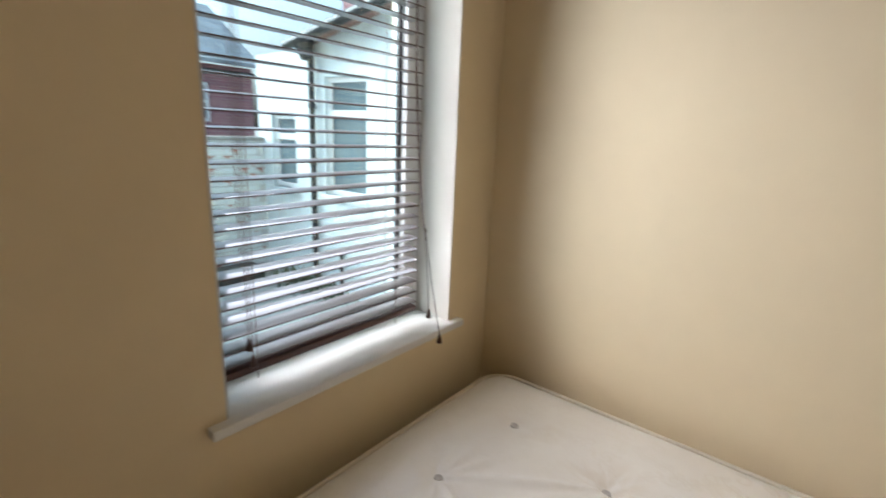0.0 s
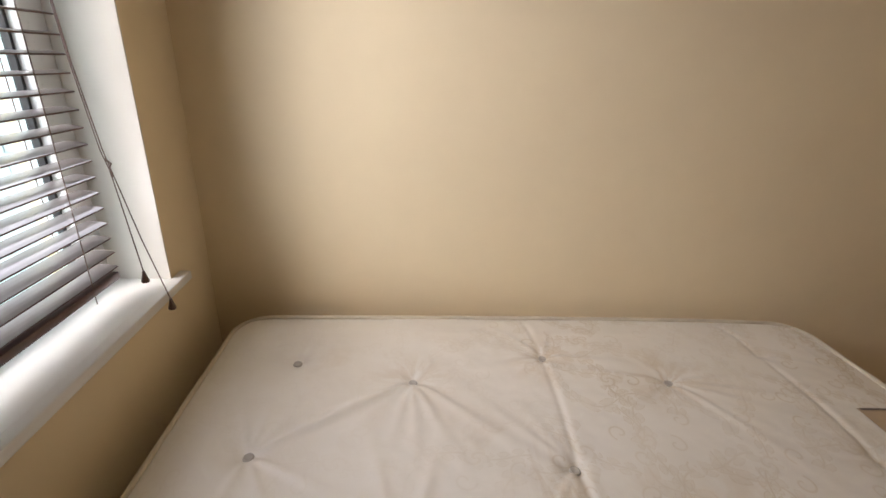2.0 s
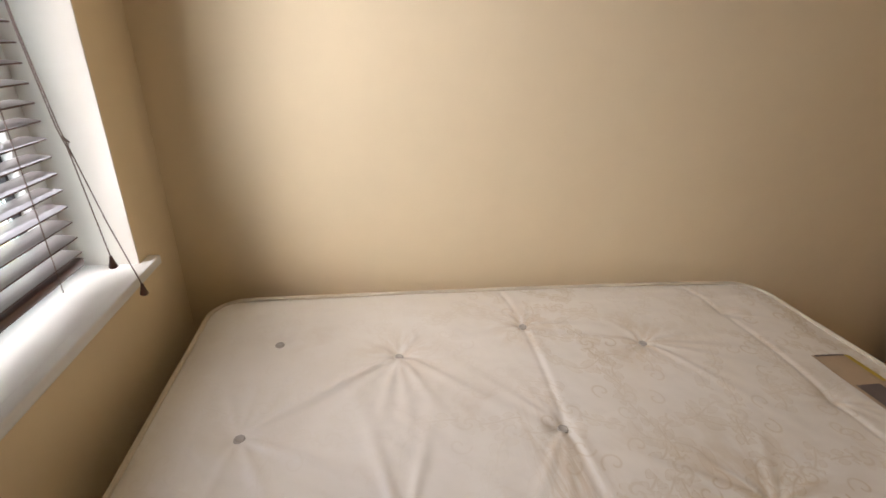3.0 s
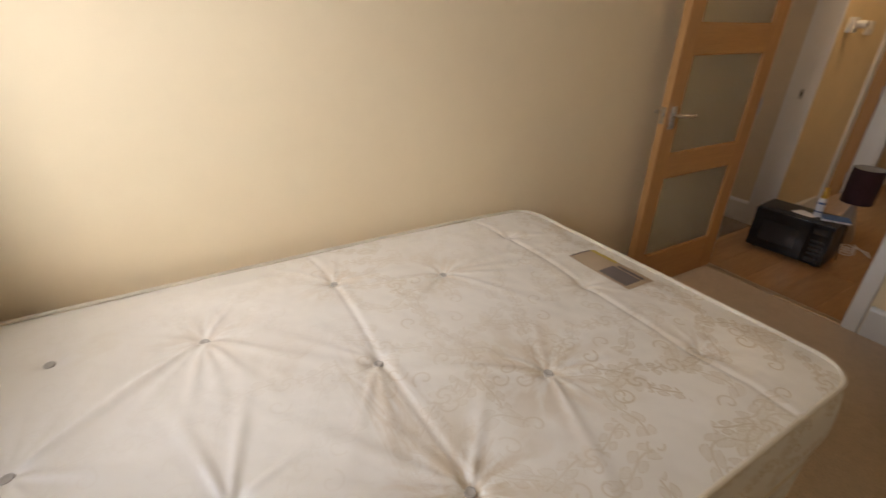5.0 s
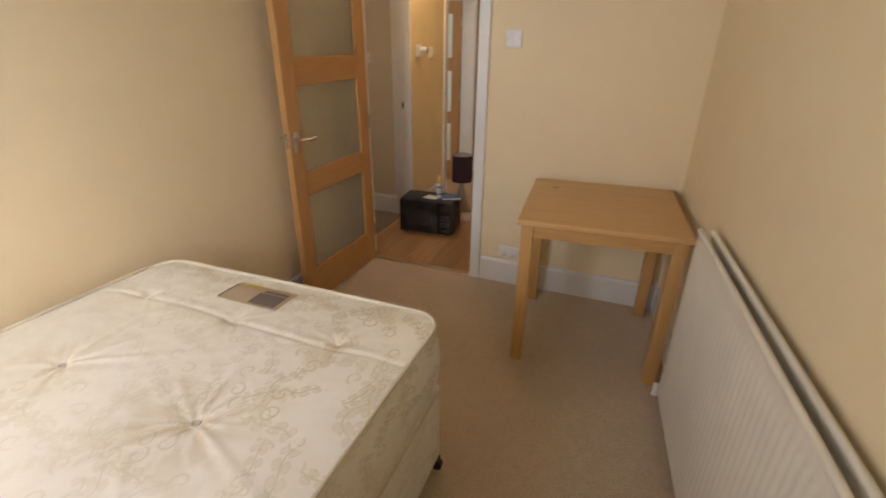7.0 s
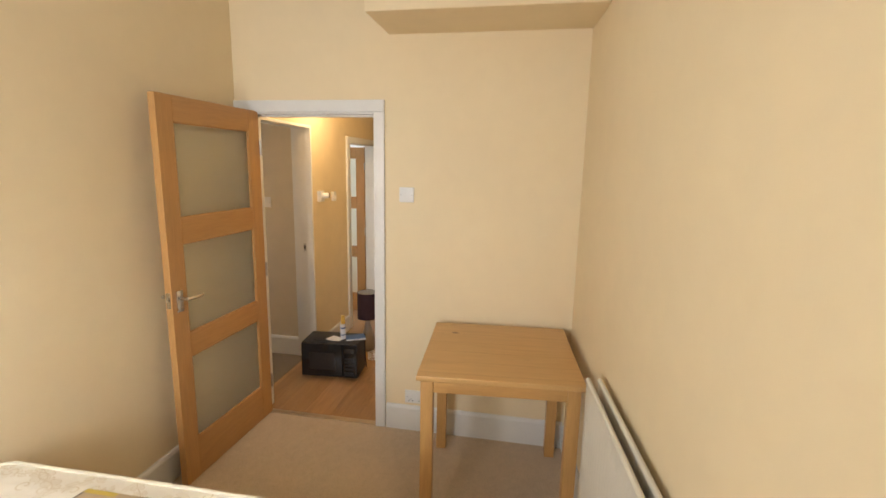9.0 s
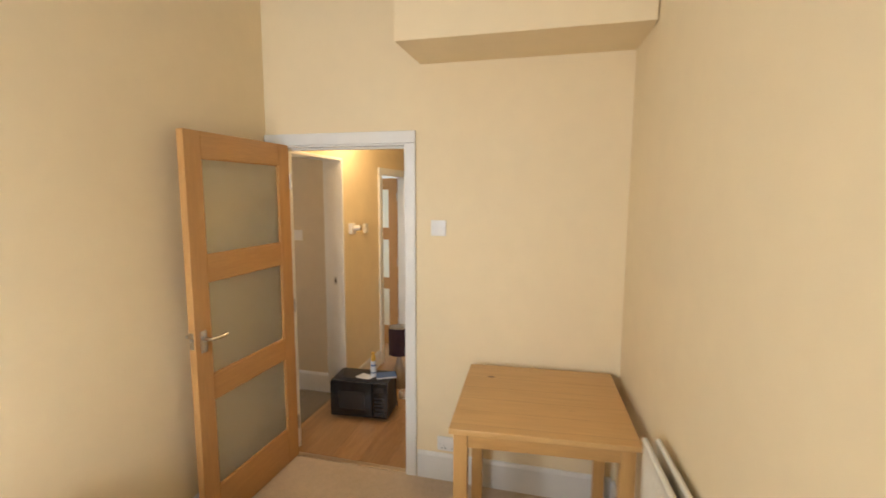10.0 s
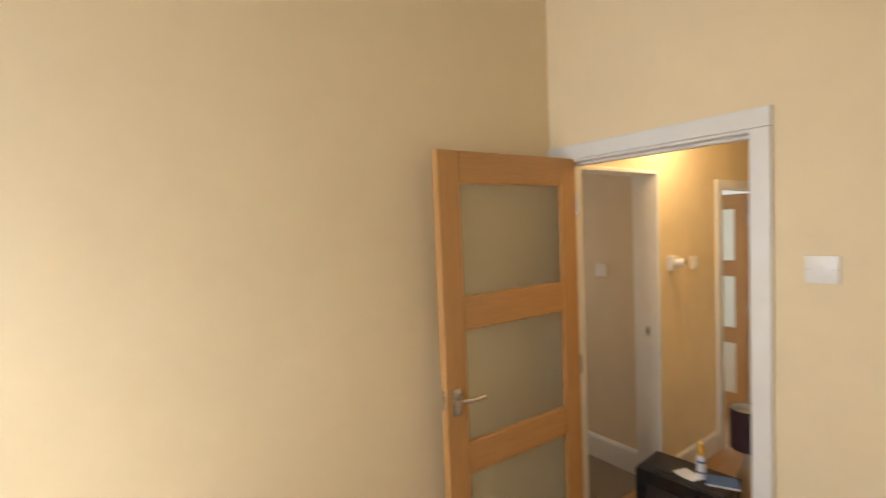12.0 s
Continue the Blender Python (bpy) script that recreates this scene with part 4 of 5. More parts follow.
# ---- hall ----
HY, HS, HE = -0.09, -1.12, 6.2
AX0, AX1 = 0.16, 0.93              # cupboard opening in the hall's north wall
RX0, RX1 = 1.725, 2.61             # far doorway in the hall's north wall
bm = bmesh.new()
box(bm, AX1, RX0, HY, HY + 0.14, -0.1, 2.7)
box(bm, RX1, HE, HY, HY + 0.14, -0.1, 2.7)
box(bm, RX0, RX1, HY, HY + 0.14, 1.886, 2.7)
box(bm, 0.111, AX0, HY, HY + 0.14, -0.1, 2.7)
box(bm, AX0, AX1, HY, HY + 0.14, 1.98, 2.7)
structure("wall_hall_north", bm, HALL_CREAM, "cream hall wall with cupboard opening and far doorway", "wall")
structure("wall_hall_south", slab(0.111, HE, HS - 0.12, HS, -0.1, 2.7), HALL_CREAM, "cream painted hall wall", "wall")
structure("wall_hall_end", slab(HE, HE + 0.1, HS - 0.12, HY + 0.14, -0.1, 2.7), HALL_CREAM, "cream painted end wall of the hall", "wall")
structure("ceiling_hall", slab(0.111, HE + 0.1, HS - 0.12, HY + 0.14, 2.6, 2.7), CEIL_WHITE, "white painted hall ceiling", "ceiling")
# cupboard space
bm = bmesh.new()
box(bm, AX1, AX1 + 0.1, HY + 0.141, 1.6, -0.1, 2.7)
box(bm, AX0 - 0.1, AX0, HY + 0.17, 1.6, -0.1, 2.7)
for q in ((AX0 - 0.1, 0.24, -0.1, 2.7), (0.84, AX1 + 0.1, -0.1, 2.7), (0.24, 0.84, -0.1, 1.0), (0.24, 0.84, 2.1, 2.7)):
    box(bm, q[0], q[1], 1.6, 1.7, q[2], q[3])
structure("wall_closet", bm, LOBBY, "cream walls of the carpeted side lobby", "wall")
structure("ceiling_closet", slab(AX0 - 0.1, AX1 + 0.1, HY + 0.141, 1.7, 2.45, 2.55), CEIL_WHITE, "white side lobby ceiling", "ceiling")
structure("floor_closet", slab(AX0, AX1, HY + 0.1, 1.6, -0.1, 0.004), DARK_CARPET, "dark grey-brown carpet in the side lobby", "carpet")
skirting(AX1, HY + 0.165, AX1, 1.6, (-1, 0), 0.17)
skirting(AX1 + 0.001, HY, RX0 - 0.07, HY, (0, -1), 0.15, 0.014)
skirting(RX1 + 0.07, HY, HE, HY, (0, -1), 0.15, 0.014)
skirting(0.115, HS, HE, HS, (0, 1), 0.15, 0.014)

lin = holder("door_frame", (AX1, HY + 0.07, 0), "white painted cupboard door lining", "door frame", kind="structure")
for b in (slab(AX1 - 0.022, AX1 + 0.0, HY - 0.004, HY + 0.165, 0, 1.98, 0.003), slab(AX0, AX0 + 0.022, HY - 0.004, HY + 0.144, 0, 1.98, 0.003), slab(AX0 + 0.022, AX1 - 0.022, HY - 0.004, HY + 0.144, 1.958, 1.98, 0.003)):
    o = part("jamb", b, GLOSS_WHITE, lin)
    o.matrix_parent_inverse = lin.matrix_world.inverted()
o = part("strike_plate", slab(AX1 - 0.0245, AX1 - 0.0215, -0.03, -0.006, 0.95, 1.015, 0.001), STEEL, lin, "steel strike plate")
o.matrix_parent_inverse = lin.matrix_world.inverted()
o = part("latch_hole", slab(AX1 - 0.0255, AX1 - 0.0246, -0.025, -0.011, 0.968, 0.998), BLACK_MATT, lin, "dark latch hole", smooth=False)
o.matrix_parent_inverse = lin.matrix_world.inverted()

lin2 = holder("door_frame", (RX0, HY, 0), "white painted far door frame with architrave", "door frame", kind="structure")
for b in (slab(RX0 - 0.065, RX0 + 0.01, HY - 0.018, HY, 0, 1.876, 0.003), slab(RX1 - 0.01, RX1 + 0.065, HY - 0.018, HY, 0, 1.876, 0.003), slab(RX0 - 0.065, RX1 + 0.065, HY - 0.018, HY, 1.877, 1.945, 0.003),
          slab(RX0, RX0 + 0.02, HY, HY + 0.142, -0.116, 1.886, 0.002), slab(RX1 - 0.02, RX1, HY, HY + 0.142, -0.116, 1.886, 0.002)):
    o = part("architrave", b, GLOSS_WHITE, lin2)
    o.matrix_parent_inverse = lin2.matrix_world.inverted()

leaf2 = glazed_door((RX1 - 0.025, HY + 0.15, -0.116), -92, "oak veneer door with three frosted panes, open into a bright room", PANES)
# bright room behind the far door, one low step down
bm = bmesh.new()
box(bm, 1.2, 1.3, HY + 0.141, 3.2, -0.3, 2.7)
box(bm, 4.6, 4.7, HY + 0.141, 3.2, -0.3, 2.7)
box(bm, 1.2, 2.2, 3.2, 3.35, -0.3, 2.7)
box(bm, 4.0, 4.7, 3.2, 3.35, -0.3, 2.7)
box(bm, 2.2, 4.0, 3.2, 3.35, -0.3, 0.8)
box(bm, 2.2, 4.0, 3.2, 3.35, 2.3, 2.7)
structure("wall_far_room", bm, GLOSS_WHITE, "white walls of the daylit far room", "wall")
structure("floor_far_room", slab(1.3, 4.6, HY + 0.101, 3.2, -0.3, -0.116), LAMINATE, "oak laminate floor of the far room", "floor")
structure("ceiling_far_room", slab(1.2, 4.7, HY + 0.141, 3.35, 2.6, 2.7), CEIL_WHITE, "white far room ceiling", "ceiling")

hall_lamp = holder("pendant_light", (0.9, -0.42, 2.6), "small pendant lamp holder with warm bulb", "pendant light")
part("rose", lathe(bmesh.new(), [(0.0, 0.0), (0.045, -0.002), (0.04, -0.02), (0.0, -0.025)], (0, 0, -0.001)), WHITE_PLASTIC, hall_lamp)
part("flex", tube(bmesh.new(), [(0, 0, -0.02), (0, 0, -0.3)], 0.003, 8), WHITE_PLASTIC, hall_lamp)
part("lamp_holder", rod(bmesh.new(), (0, 0, -0.34), (0, 0, -0.29), 0.016, 0.012), WHITE_PLASTIC, hall_lamp)

# wall fitting and thermostat in the hall
fit_ob = holder("wall_light", (1.06, HY, 1.405), "small white wall light fitting with brown knob", "wall light")
part("back_box", slab(-0.05, 0.03, -0.035, 0.0, -0.045, 0.045, 0.006), WHITE_PLASTIC, fit_ob)
b = bmesh.new()
rod(b, (-0.012, -0.03, 0.005), (0.02, -0.07, 0.006), 0.02, 0.025, 20)
part("head", b, WHITE_PLASTIC, fit_ob)
part("knob", rod(bmesh.new(), (0.0195, -0.0695, 0.006), (0.026, -0.078, 0.006), 0.024, 0.02, 20), CORD, fit_ob, "brown end cap")
stat = holder("thermostat", (1.325, HY, 1.388), "small white room thermostat on hall wall", "thermostat")
part("case", slab(-0.03, 0.03, -0.028, 0.0, -0.042, 0.042, 0.006), WHITE_PLASTIC, stat)
part("dial", rod(bmesh.new(), (0, -0.034, -0.01), (0, -0.027, -0.01), 0.018), WHITE_PLASTIC, stat)
wall_plate("light_switch", (AX1 - 0.0005, 0.33, 1.35), -90, 0.088, 0.088, "white plastic light switch in the side lobby", "light switch")

# ---- microwave oven ----
mw = holder("microwave_oven", (0.555, -0.373, 0.0), "black microwave oven standing on the hall floor", "microwave oven", rz=4.5)
part("case", slab(0.012, 0.25, -0.225, 0.225, 0.015, 0.296, 0.008), BLACK_MATT, mw)
dr = part("door", slab(-0.012, 0.0118, -0.105, 0.225, 0.02, 0.292, 0.006), BLACK_GLOSS, mw, "black gloss door")
part("viewing_window", slab(-0.0145, -0.0118, -0.05, 0.16, 0.08, 0.22, 0.002), DARK_GLASS, dr, "dark smoked glass window")
pn = part("control_panel", slab(-0.012, 0.0118, -0.225, -0.108, 0.02, 0.292, 0.006), BLACK_GLOSS, mw)
part("display", slab(-0.0142, -0.0118, -0.2, -0.124, 0.225, 0.262, 0.001), DARK_GLASS, pn, "dark display strip")
part("release_button", slab(-0.016, -0.0118, -0.2, -0.124, 0.035, 0.065, 0.002), BLACK_MATT, pn)
for r in range(4):
    part("key_row", slab(-0.0132, -0.0118, -0.196, -0.128, 0.085 + r * 0.028, 0.1 + r * 0.028, 0.001), BLACK_MATT, pn)
for x in (0.04, 0.2):
    for y in (-0.18, 0.18):
        part("foot", rod(bmesh.new(), (x, y, 0.0), (x, y, 0.016), 0.014), BLACK_MATT, mw)
tube_pts = [(0.2, 0.19, 0.3), (0.06, 0.15, 0.3), (0.03, 0.1, 0.3), (0.035, 0.0, 0.3), (0.03, -0.1, 0.3), (0.04, -0.17, 0.3), (0.17, -0.205, 0.3), (0.2, -0.232, 0.25), (0.19, -0.236, 0.14), (0.2, -0.245, 0.02)]
part("mains_lead", tube(bmesh.new(), tube_pts, 0.004, 8), BLACK_MATT, mw, "black mains lead trailing over the top")

# things on the microwave
can = holder("spray_can", (0.68, -0.44, 0.296), "white and blue aerosol can with gold cap", "spray can")
part("can_body", lathe(bmesh.new(), [(0.0, 0.0), (0.021, 0.0), (0.0225, 0.004), (0.0225, 0.11), (0.019, 0.124), (0.0, 0.126)]), CAN_WHITE, can)
part("print_band", lathe(bmesh.new(), [(0.0227, 0.085), (0.0229, 0.086), (0.0229, 0.097), (0.0227, 0.098)]), CAN_BLUE, can, "dark blue printed band")
part("print_bars", lathe(bmesh.new(), [(0.0227, 0.03), (0.0229, 0.031), (0.0229, 0.038), (0.0227, 0.039)]), CAN_BLUE, can)
part("cap", lathe(bmesh.new(), [(0.0, 0.12), (0.017, 0.12), (0.018, 0.135), (0.0165, 0.16), (0.012, 0.175), (0.016, 0.18), (0.015, 0.19), (0.0, 0.193)]), GOLD, can, "gold trigger cap")
leaflet = thing("booklet", slab(-0.05, 0.05, -0.075, 0.075, 0.0, 0.012, 0.002), PAPER_WHITE, "white paged booklet with blue cover", "booklet", smooth=False)
leaflet.matrix_world = pose(0.7, -0.535, 0.2965, 0, 0, 28)
cov = part("cover", slab(-0.051, 0.051, -0.076, 0.076, 0.0125, 0.0145), PAPER_BLUE, leaflet, "blue printed cover", smooth=False)
pap = thing("paper_sheet", slab(-0.045, 0.045, -0.06, 0.06, 0, 0.003), PAPER_WHITE, "crumpled white paper on the microwave", "paper", smooth=False)
pap.matrix_world = pose(0.65, -0.385, 0.2965, 0, 0, -18)

# ---- table lamp on the floor ----
lamp = holder("table_lamp", (1.2, -0.462, 0.0), "table lamp with plum drum shade on the hall floor", "lamp")
part("base", lathe(bmesh.new(), [(0.0, 0.0), (0.062, 0.0), (0.068, 0.012), (0.072, 0.04), (0.064, 0.1), (0.045, 0.17), (0.026, 0.235), (0.015, 0.28), (0.012, 0.33), (0.0, 0.332)]), CERAMIC, lamp, "grey-brown ceramic base")
sh = part("shade", lathe(bmesh.new(), [(0.092, 0.302), (0.092, 0.542), (0.0906, 0.542), (0.0906, 0.302), (0.092, 0.302)], seg=48), PLUM, lamp, "dark plum fabric drum shade")
part("lining", lathe(bmesh.new(), [(0.09, 0.304), (0.09, 0.54)], seg=48), SHADE_IN, sh, "pale shade lining")
part("diffuser_ring", lathe(bmesh.new(), [(0.016, 0.49), (0.089, 0.498), (0.089, 0.501), (0.016, 0.493), (0.016, 0.49)]), SHADE_IN, sh)
part("finial", rod(bmesh.new(), (0, 0, 0.33), (0, 0, 0.575), 0.004), STEEL, lamp, "thin steel rod above the shade")
flex = []
for k in range(60):
    a = k * 0.42
    flex.append((0.98 + 0.045 * math.cos(a) + 0.004 * math.sin(3 * a), -0.585 + 0.04 * math.sin(a), 0.008 + 0.0011 * k))
flex += [(1.05, -0.7, 0.012), (1.14, -0.66, 0.006), (1.17, -0.54, 0.006)]
lead = thing("coiled_flex", tube(bmesh.new(), flex, 0.0042, 8), WHITE_PLASTIC, "coiled white mains flex on the hall floor", "cable")

bag = bmesh.new()
bmesh.ops.create_icosphere(bag, subdivisions=3, radius=0.14)
for q in bag.verts:
    q.co *= 1 + 0.25 * noise.noise(q.co * 9) + (0.25 if q.co.z > 0.1 else 0)
    q.co.z = max(q.co.z, -0.09) + 0.09
bag_ob = thing("bin_bag", bag, BLACK_GLOSS, "black plastic bag on the far hall floor", "bag")
bag_ob.location = (4.3, -0.3, 0.0)

# ---- yard outside the window ----
GZ = -0.45
foot = bmesh.new()
box(foot, XW - 0.3, 0.11, -2.6, YN + 0.13, GZ, -0.101)
box(foot, 0.111, HE + 0.1, HS - 0.12, HY + 0.14, GZ, -0.101)
box(foot, AX0 - 0.1, AX1 + 0.1, HY + 0.141, 1.7, GZ, -0.101)
box(foot, 1.2, 4.7, HY + 0.142, 3.35, GZ, -0.301)
structure("foundation", foot, CONCRETE, "concrete footing under the flat", "foundation")
structure("ground", slab(-400, 400, -400, 400, GZ - 1.0, GZ), CONCRETE, "grey concrete yard paving", "ground")
EY, EX0, EX1 = 2.0, -8.7, -3.9
ext = holder("rear_extension", (-6.5, EY + 0.1, GZ), "white painted brick rear extension with two windows", "house")


def xpart(name, b, mat, label="", smooth=False, to=None):
    o = part(name, b, mat, to or ext, label, smooth)
    o.matrix_parent_inverse = ext.matrix_world.inverted() if to is None else Matrix.Identity(4)
    return o


W1, W2 = (-7.24, -6.52, 0.77, 2.11), (-8.38, -7.84, 0.76, 1.7)
bm = bmesh.new()
xs = [EX0, W2[0], W2[1], W1[0], W1[1], EX1]
for x0, x1 in zip(xs[::2], xs[1::2]):
    box(bm, x0, x1, EY, EY + 0.22, GZ, 2.44)
for a in (W1, W2):
    box(bm, a[0], a[1], EY, EY + 0.22, GZ, a[2])
    box(bm, a[0], a[1], EY, EY + 0.22, a[3], 2.44)
vv = [bm.verts.new(q) for q in ((-7.6, EY, 2.44), (EX1, EY, 2.44), (EX1, EY, 3.09), (-7.6, EY + 0.22, 2.44), (EX1, EY + 0.22, 2.44), (EX1, EY + 0.22, 3.09))]
for q in ((0, 1, 2), (3, 5, 4), (0, 2, 5, 3), (1, 4, 5, 2), (0, 3, 4, 1)):
    bm.faces.new([vv[k] for k in q])
xpart("wall", bm, RENDER_WHITE)
for a in (W1, W2):
    x0, x1, z0, z1 = a
    zt = z0 + (z1 - z0) * 0.7
    fr = bmesh.new()
    for q in ((x0, x0 + 0.06, z0, z1), (x1 - 0.06, x1, z0, z1), (x0 + 0.06, x1 - 0.06, z0, z0 + 0.06), (x0 + 0.06, x1 - 0.06, z1 - 0.06, z1), (x0 + 0.06, x1 - 0.06, zt - 0.04, zt + 0.04)):
        box(fr, q[0], q[1], EY + 0.05, EY + 0.11, q[2], q[3], 0.004, 1)
    w = xpart("window", fr, UPVC, "white framed window with top light")
    for z2, z3 in ((z0 + 0.06, zt - 0.04), (zt + 0.04, z1 - 0.06)):
        o = part("pane", slab(x0 + 0.06, x1 - 0.06, EY + 0.075, EY + 0.08, z2, z3), YARD_GLASS, w, "dark reflecting glass")
        o.matrix_parent_inverse = Matrix.Identity(4)
    o = part("sill", slab(x0 - 0.05, x1 + 0.05, EY - 0.05, EY + 0.05, z0 - 0.06, z0, 0.006), RENDER_WHITE, w)
# sloping verge with gutter, and the taller brick wall behind it
bm = bmesh.new()
p0, p1 = Vector((-7.62, EY - 0.16, 2.44)), Vector((-3.9, EY - 0.16, 3.12))
side = Vector((0, 1.2, 0))
rise = Vector((0, 0, 0.09))
vv = [bm.verts.new(q) for q in (p0, p1, p1 + side, p0 + side, p0 + rise, p1 + rise, p1 + side + rise, p0 + side + rise)]
for f in ((0, 1, 2, 3), (4, 5, 6, 7), (0, 1, 5, 4), (1, 2, 6, 5), (2, 3, 7, 6), (3, 0, 4, 7)):
    bm.faces.new([vv[k] for k in f])
xpart("roof", bm, ROOF_TILE, "brown tiled lean-to roof")
xpart("gutter", tube(bmesh.new(), [p0 + Vector((-0.05, -0.05, 0.0)), p1 + Vector((0, -0.05, 0.0))], 0.055, 12), BLACK_PIPE, "black painted gutter", True)
hop = bmesh.new()
lathe(hop, [(0.0, -0.12), (0.04, -0.12), (0.1, 0.0), (0.11, 0.1), (0.0, 0.1)], (-7.4, EY - 0.14, 2.4), 12)
xpart("hopper", hop, BLACK_PIPE, "black rainwater hopper", True)
dp = bmesh.new()
rod(dp, (-7.4, EY - 0.06, GZ), (-7.4, EY - 0.06, 2.34), 0.036)
for z in (0.3, 1.1, 1.76):
    rod(dp, (-7.4, EY - 0.06, z), (-7.4, EY - 0.06, z + 0.06), 0.046)
xpart("downpipe", dp, BLACK_PIPE, "black cast iron downpipe", True)
rod_b = rod(bmesh.new(), (-6.9, EY - 0.05, GZ), (-6.9, EY - 0.05, 0.11), 0.024)
rod(rod_b, (-6.9, EY - 0.05, 0.09), (-6.9, EY + 0.02, 0.09), 0.024)
xpart("waste_pipe", rod_b, BLACK_PIPE, "short black waste pipe", True)

BXW = -8.6
yard_wall = thing("yard_wall", slab(BXW - 0.2, BXW, -4.0, EY - 0.001, GZ, 1.34), MORTAR, "white painted brick yard wall with flaking paint", "garden wall", smooth=False)
cop = part("coping", slab(BXW - 0.23, BXW + 0.03, -4.0, EY - 0.001, 1.341, 1.392, 0.01), CONCRETE, yard_wall, "weathered concrete coping")

house = holder("brick_house", (-16, 4, GZ), "red brick terraced house with slate roof behind the yard", "house")
hx = -15.0


def hpart(name, b, mat, label="", smooth=False):
    o = part(name, b, mat, house, label, smooth)
    o.matrix_parent_inverse = house.matrix_world.inverted()
    return o


hb = bmesh.new()
HWY = (3.5, 4.3)
box(hb, hx - 5, hx, -6, HWY[0], GZ, 3.0)
box(hb, hx - 5, hx, HWY[1], 5.46, GZ, 3.0)
box(hb, hx - 5, hx, HWY[0], HWY[1], GZ, 1.6)
box(hb, hx - 5, hx, HWY[0], HWY[1], 2.55, 3.0)
hpart("wall", hb, RED_BRICK)
rb = bmesh.new()
vv = [rb.verts.new(q) for q in ((hx + 0.25, -6, 3.0), (hx + 0.25, 5.6, 3.0), (hx - 2.5, 5.6, 4.8), (hx - 2.5, -6, 4.8), (hx + 0.25, -6, 3.1), (hx + 0.25, 5.6, 3.1), (hx - 2.5, 5.6, 4.9), (hx - 2.5, -6, 4.9))]
for f in ((0, 1, 2, 3), (4, 5, 6, 7), (0, 1, 5, 4), (1, 2, 6, 5), (2, 3, 7, 6), (3, 0, 4, 7)):
    rb.faces.new([vv[k] for k in f])
hpart("roof", rb, SLATE, "grey slate roof")
wf = bmesh.new()
for q in ((HWY[0], HWY[0] + 0.08, 1.6, 2.55), (HWY[1] - 0.08, HWY[1], 1.6, 2.55), (HWY[0] + 0.08, HWY[1] - 0.08, 1.6, 1.68), (HWY[0] + 0.08, HWY[1] - 0.08, 2.47, 2.55), (HWY[0] + 0.08, HWY[1] - 0.08, 2.05, 2.12)):
    box(wf, hx - 0.12, hx - 0.05, q[0], q[1], q[2], q[3])
hw = hpart("window", wf, UPVC, "white framed sash window")
part("pane", slab(hx - 0.1, hx - 0.09, HWY[0] + 0.08, HWY[1] - 0.08, 1.68, 2.47), YARD_GLASS, hw)

hpart("gutter", tube(bmesh.new(), [(hx + 0.08, -6, 2.82), (hx + 0.08, 5.5, 2.82)], 0.06, 8), BLACK_PIPE, "black gutter", True)
back = thing("brick_gable", slab(-8.5, -3.9, EY + 1.3, EY + 1.6, GZ, 6.5), RED_BRICK, "red brick upper wall behind the extension", "house", smooth=False)

# low black block added for the dark band at the yard wall's foot
wall_foot = thing("yard_wall_foot_strip", slab(-8.57, -8.2, 0.2, 1.7, GZ, GZ + 0.16, 0.02), BLACK_PIPE, "low dark strip along the foot of the yard wall", "timber")
weeds = bmesh.new()
wr = random.Random(9)
for k in range(260):
    cx, cy = -7.3 + wr.gauss(0, 0.35), 1.75 + wr.gauss(0, 0.12)
    a, ln = wr.uniform(0, 6.28), wr.uniform(0.08, 0.3)
    tip = Vector((cx + 0.12 * math.cos(a), cy + 0.08 * math.sin(a), GZ + ln))
    wd = Vector((math.sin(a), -math.cos(a), 0)) * 0.012
    bpt = Vector((cx, cy, GZ))
    mid = bpt.lerp(tip, 0.6) + Vector((0, 0, 0.03))
    q = [weeds.verts.new(p) for p in (bpt, mid - wd, tip, mid + wd)]
    weeds.faces.new(q)
thing("weeds", weeds, LEAFY, "straggling weeds by the yard wall", "weeds", kind="stuff", smooth=False)

# ---- pieces: laminate boards, bricks ----
structure("floor_hall", slab(0.03, HE, HS, HY + 0.1, -0.1, -0.008), BLACK_MATT, "oak laminate board floor in the hall", "floor")
hall_floor = bpy.data.objects["floor_hall"]
pl = bpy.data.meshes.new("plank")
b = slab(0, 1.2, 0, 0.192, -0.0075, 0.0, 0.0012, 1)
bmesh.ops.recalc_face_normals(b, faces=b.faces)
b.to_mesh(pl)
b.free()
pl.materials.append(LAMINATE)
stub = bpy.data.meshes.new("plank_short")
b = slab(0, 0.55, 0, 0.192, -0.0075, 0.0, 0.0012, 1)
bmesh.ops.recalc_face_normals(b, faces=b.faces)
b.to_mesh(stub)
b.free()
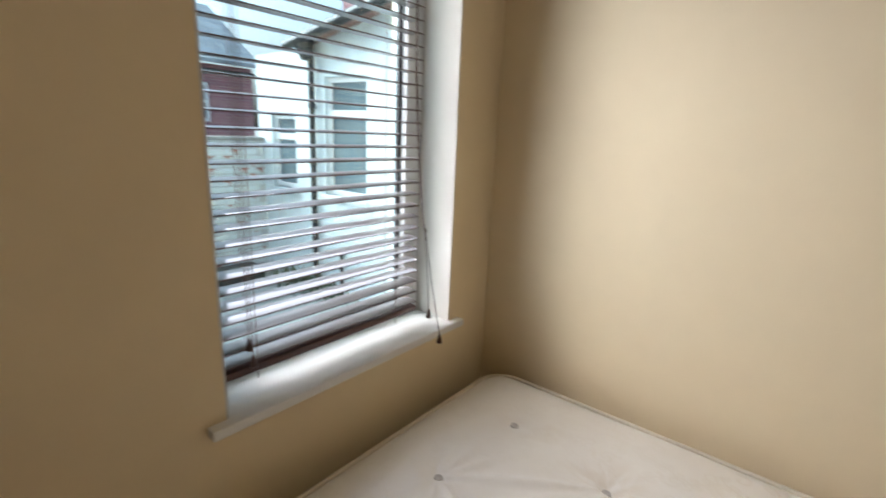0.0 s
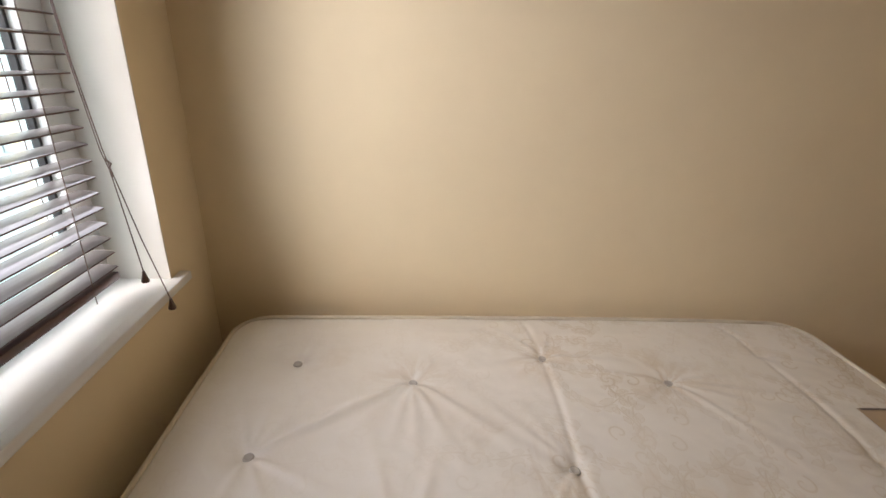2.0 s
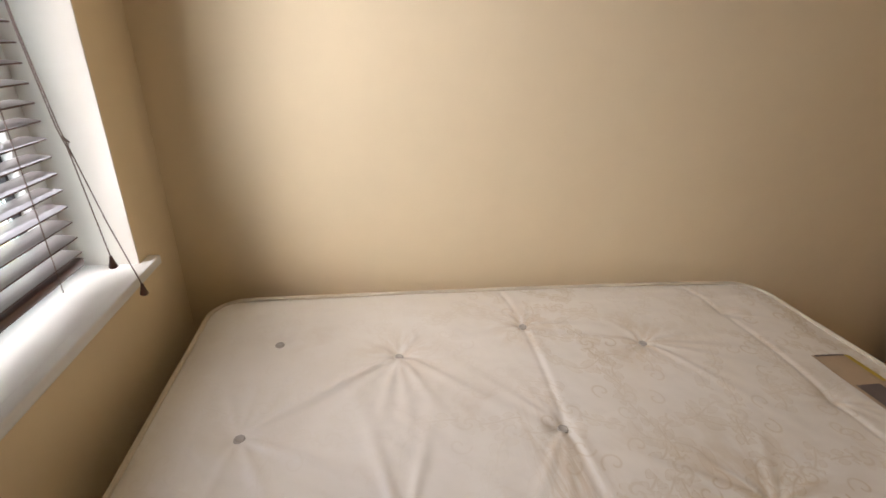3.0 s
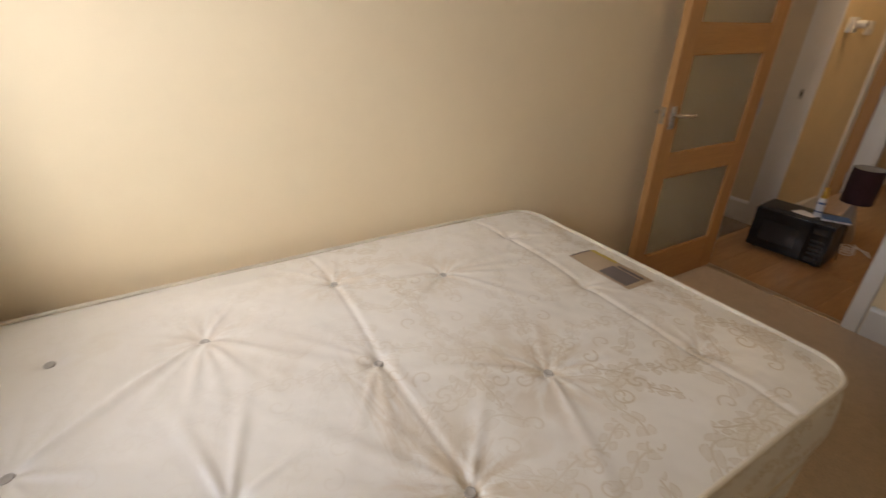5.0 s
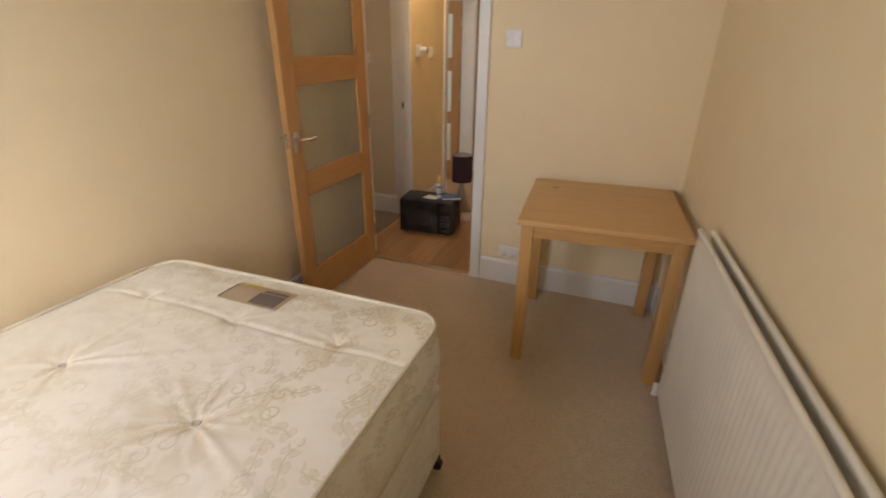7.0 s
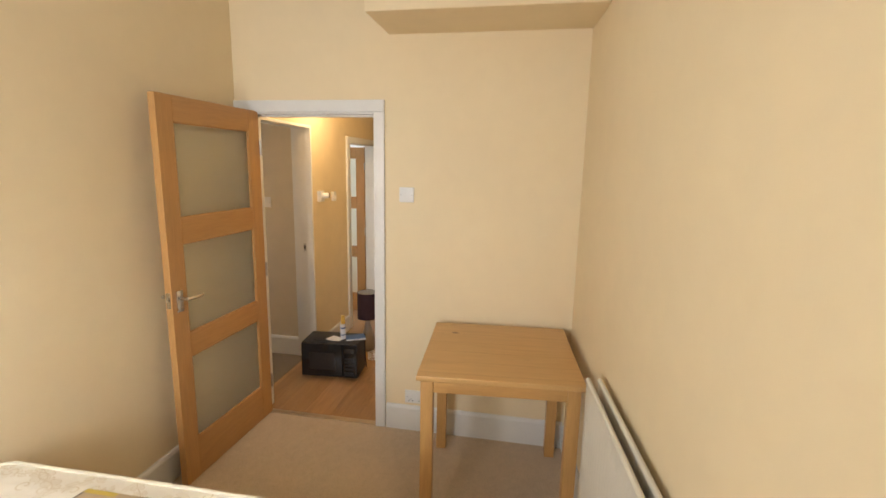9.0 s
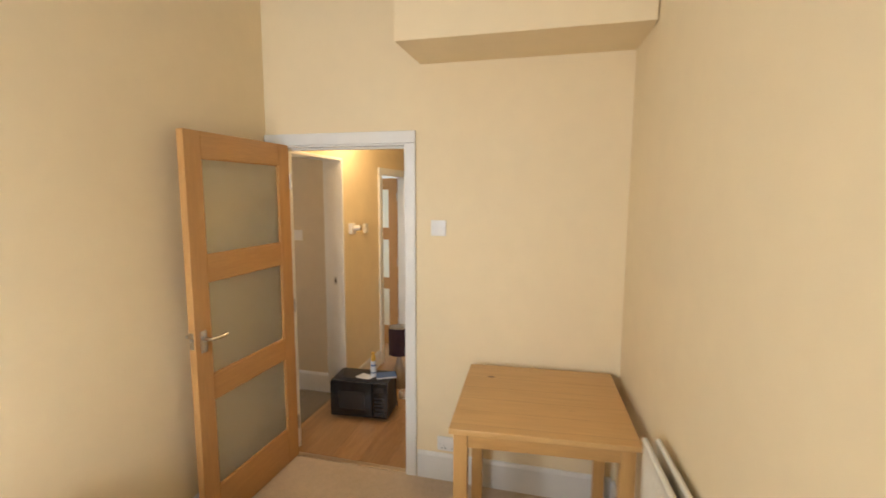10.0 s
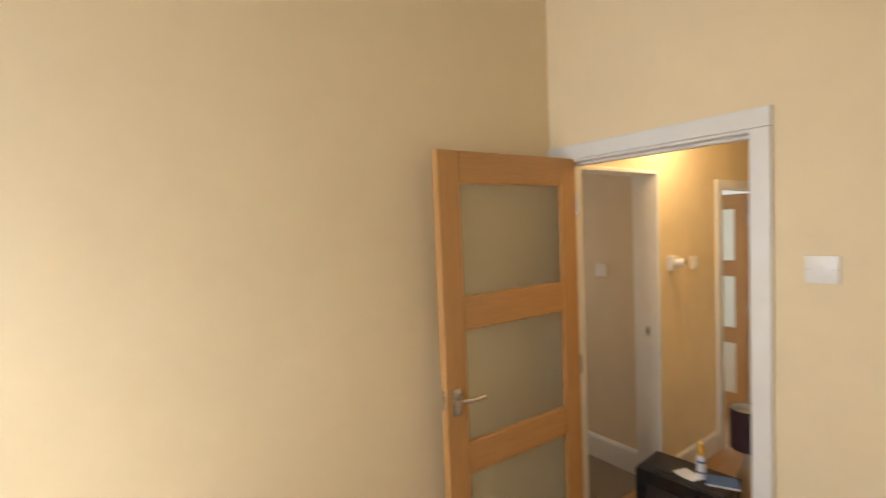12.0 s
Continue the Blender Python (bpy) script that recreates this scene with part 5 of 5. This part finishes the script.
stub.materials.append(LAMINATE)
for j in range(6):
    y, x = HS + j * 0.1925 - 0.06, 0.032
    first_cut = j % 2 == 0
    while x < HE:
        me, ln = (stub, 0.55) if first_cut else (pl, 1.2)
        first_cut = False
        o = new("plank", me)
        o.matrix_world = pose(x, y, 0)
        o.parent = hall_floor
        x += ln + 0.0008
edge_strip = bpy.data.meshes.new("plank_edge")
b = slab(0, 1.2, 0, 0.034, -0.0075, 0.0, 0.0012, 1)
bmesh.ops.recalc_face_normals(b, faces=b.faces)
b.to_mesh(edge_strip)
b.free()
edge_strip.materials.append(LAMINATE)
for k in range(5):
    o = new("plank", edge_strip)
    o.matrix_world = pose(0.032 + k * 1.2008, HS + 6 * 0.1925 - 0.06, 0)
    o.parent = hall_floor
bk = bpy.data.meshes.new("brick")
b = slab(-0.02, 0.011, 0, 0.215, 0, 0.065, 0.004, 1)
bmesh.ops.recalc_face_normals(b, faces=b.faces)
b.to_mesh(bk)
b.free()
bk.materials.append(PAINTED_BRICK)
for r in range(22):
    for c in range(13):
        y = EY - 0.23 - c * 0.225 + (0.1125 if r % 2 else 0) - 0.1
        o = new("brick", bk)
        o.matrix_world = pose(BXW + random.uniform(-0.003, 0.003), y, GZ + 0.02 + r * 0.0795)
        o.parent = yard_wall
bw = bpy.data.meshes.new("extension_brick")
b = slab(0, 0.215, -0.01, 0.02, 0, 0.065, 0.004, 1)
bmesh.ops.recalc_face_normals(b, faces=b.faces)
b.to_mesh(bw)
b.free()
bw.materials.append(RENDER_WHITE)
count = 0
for r in range(33):
    for c in range(16):
        x, z = -7.4 + c * 0.225 + (0.1125 if r % 2 else 0), GZ + 0.02 + r * 0.0795
        if W1[0] - 0.28 < x < W1[1] + 0.06 and W1[2] - 0.14 < z < W1[3] + 0.02:
            continue
        if count >= 300:
            break
        count += 1
        o = new("brick", bw)
        o.parent = ext
        o.matrix_parent_inverse = ext.matrix_world.inverted()
        o.matrix_basis = pose(x, EY + random.uniform(-0.002, 0.002), z)
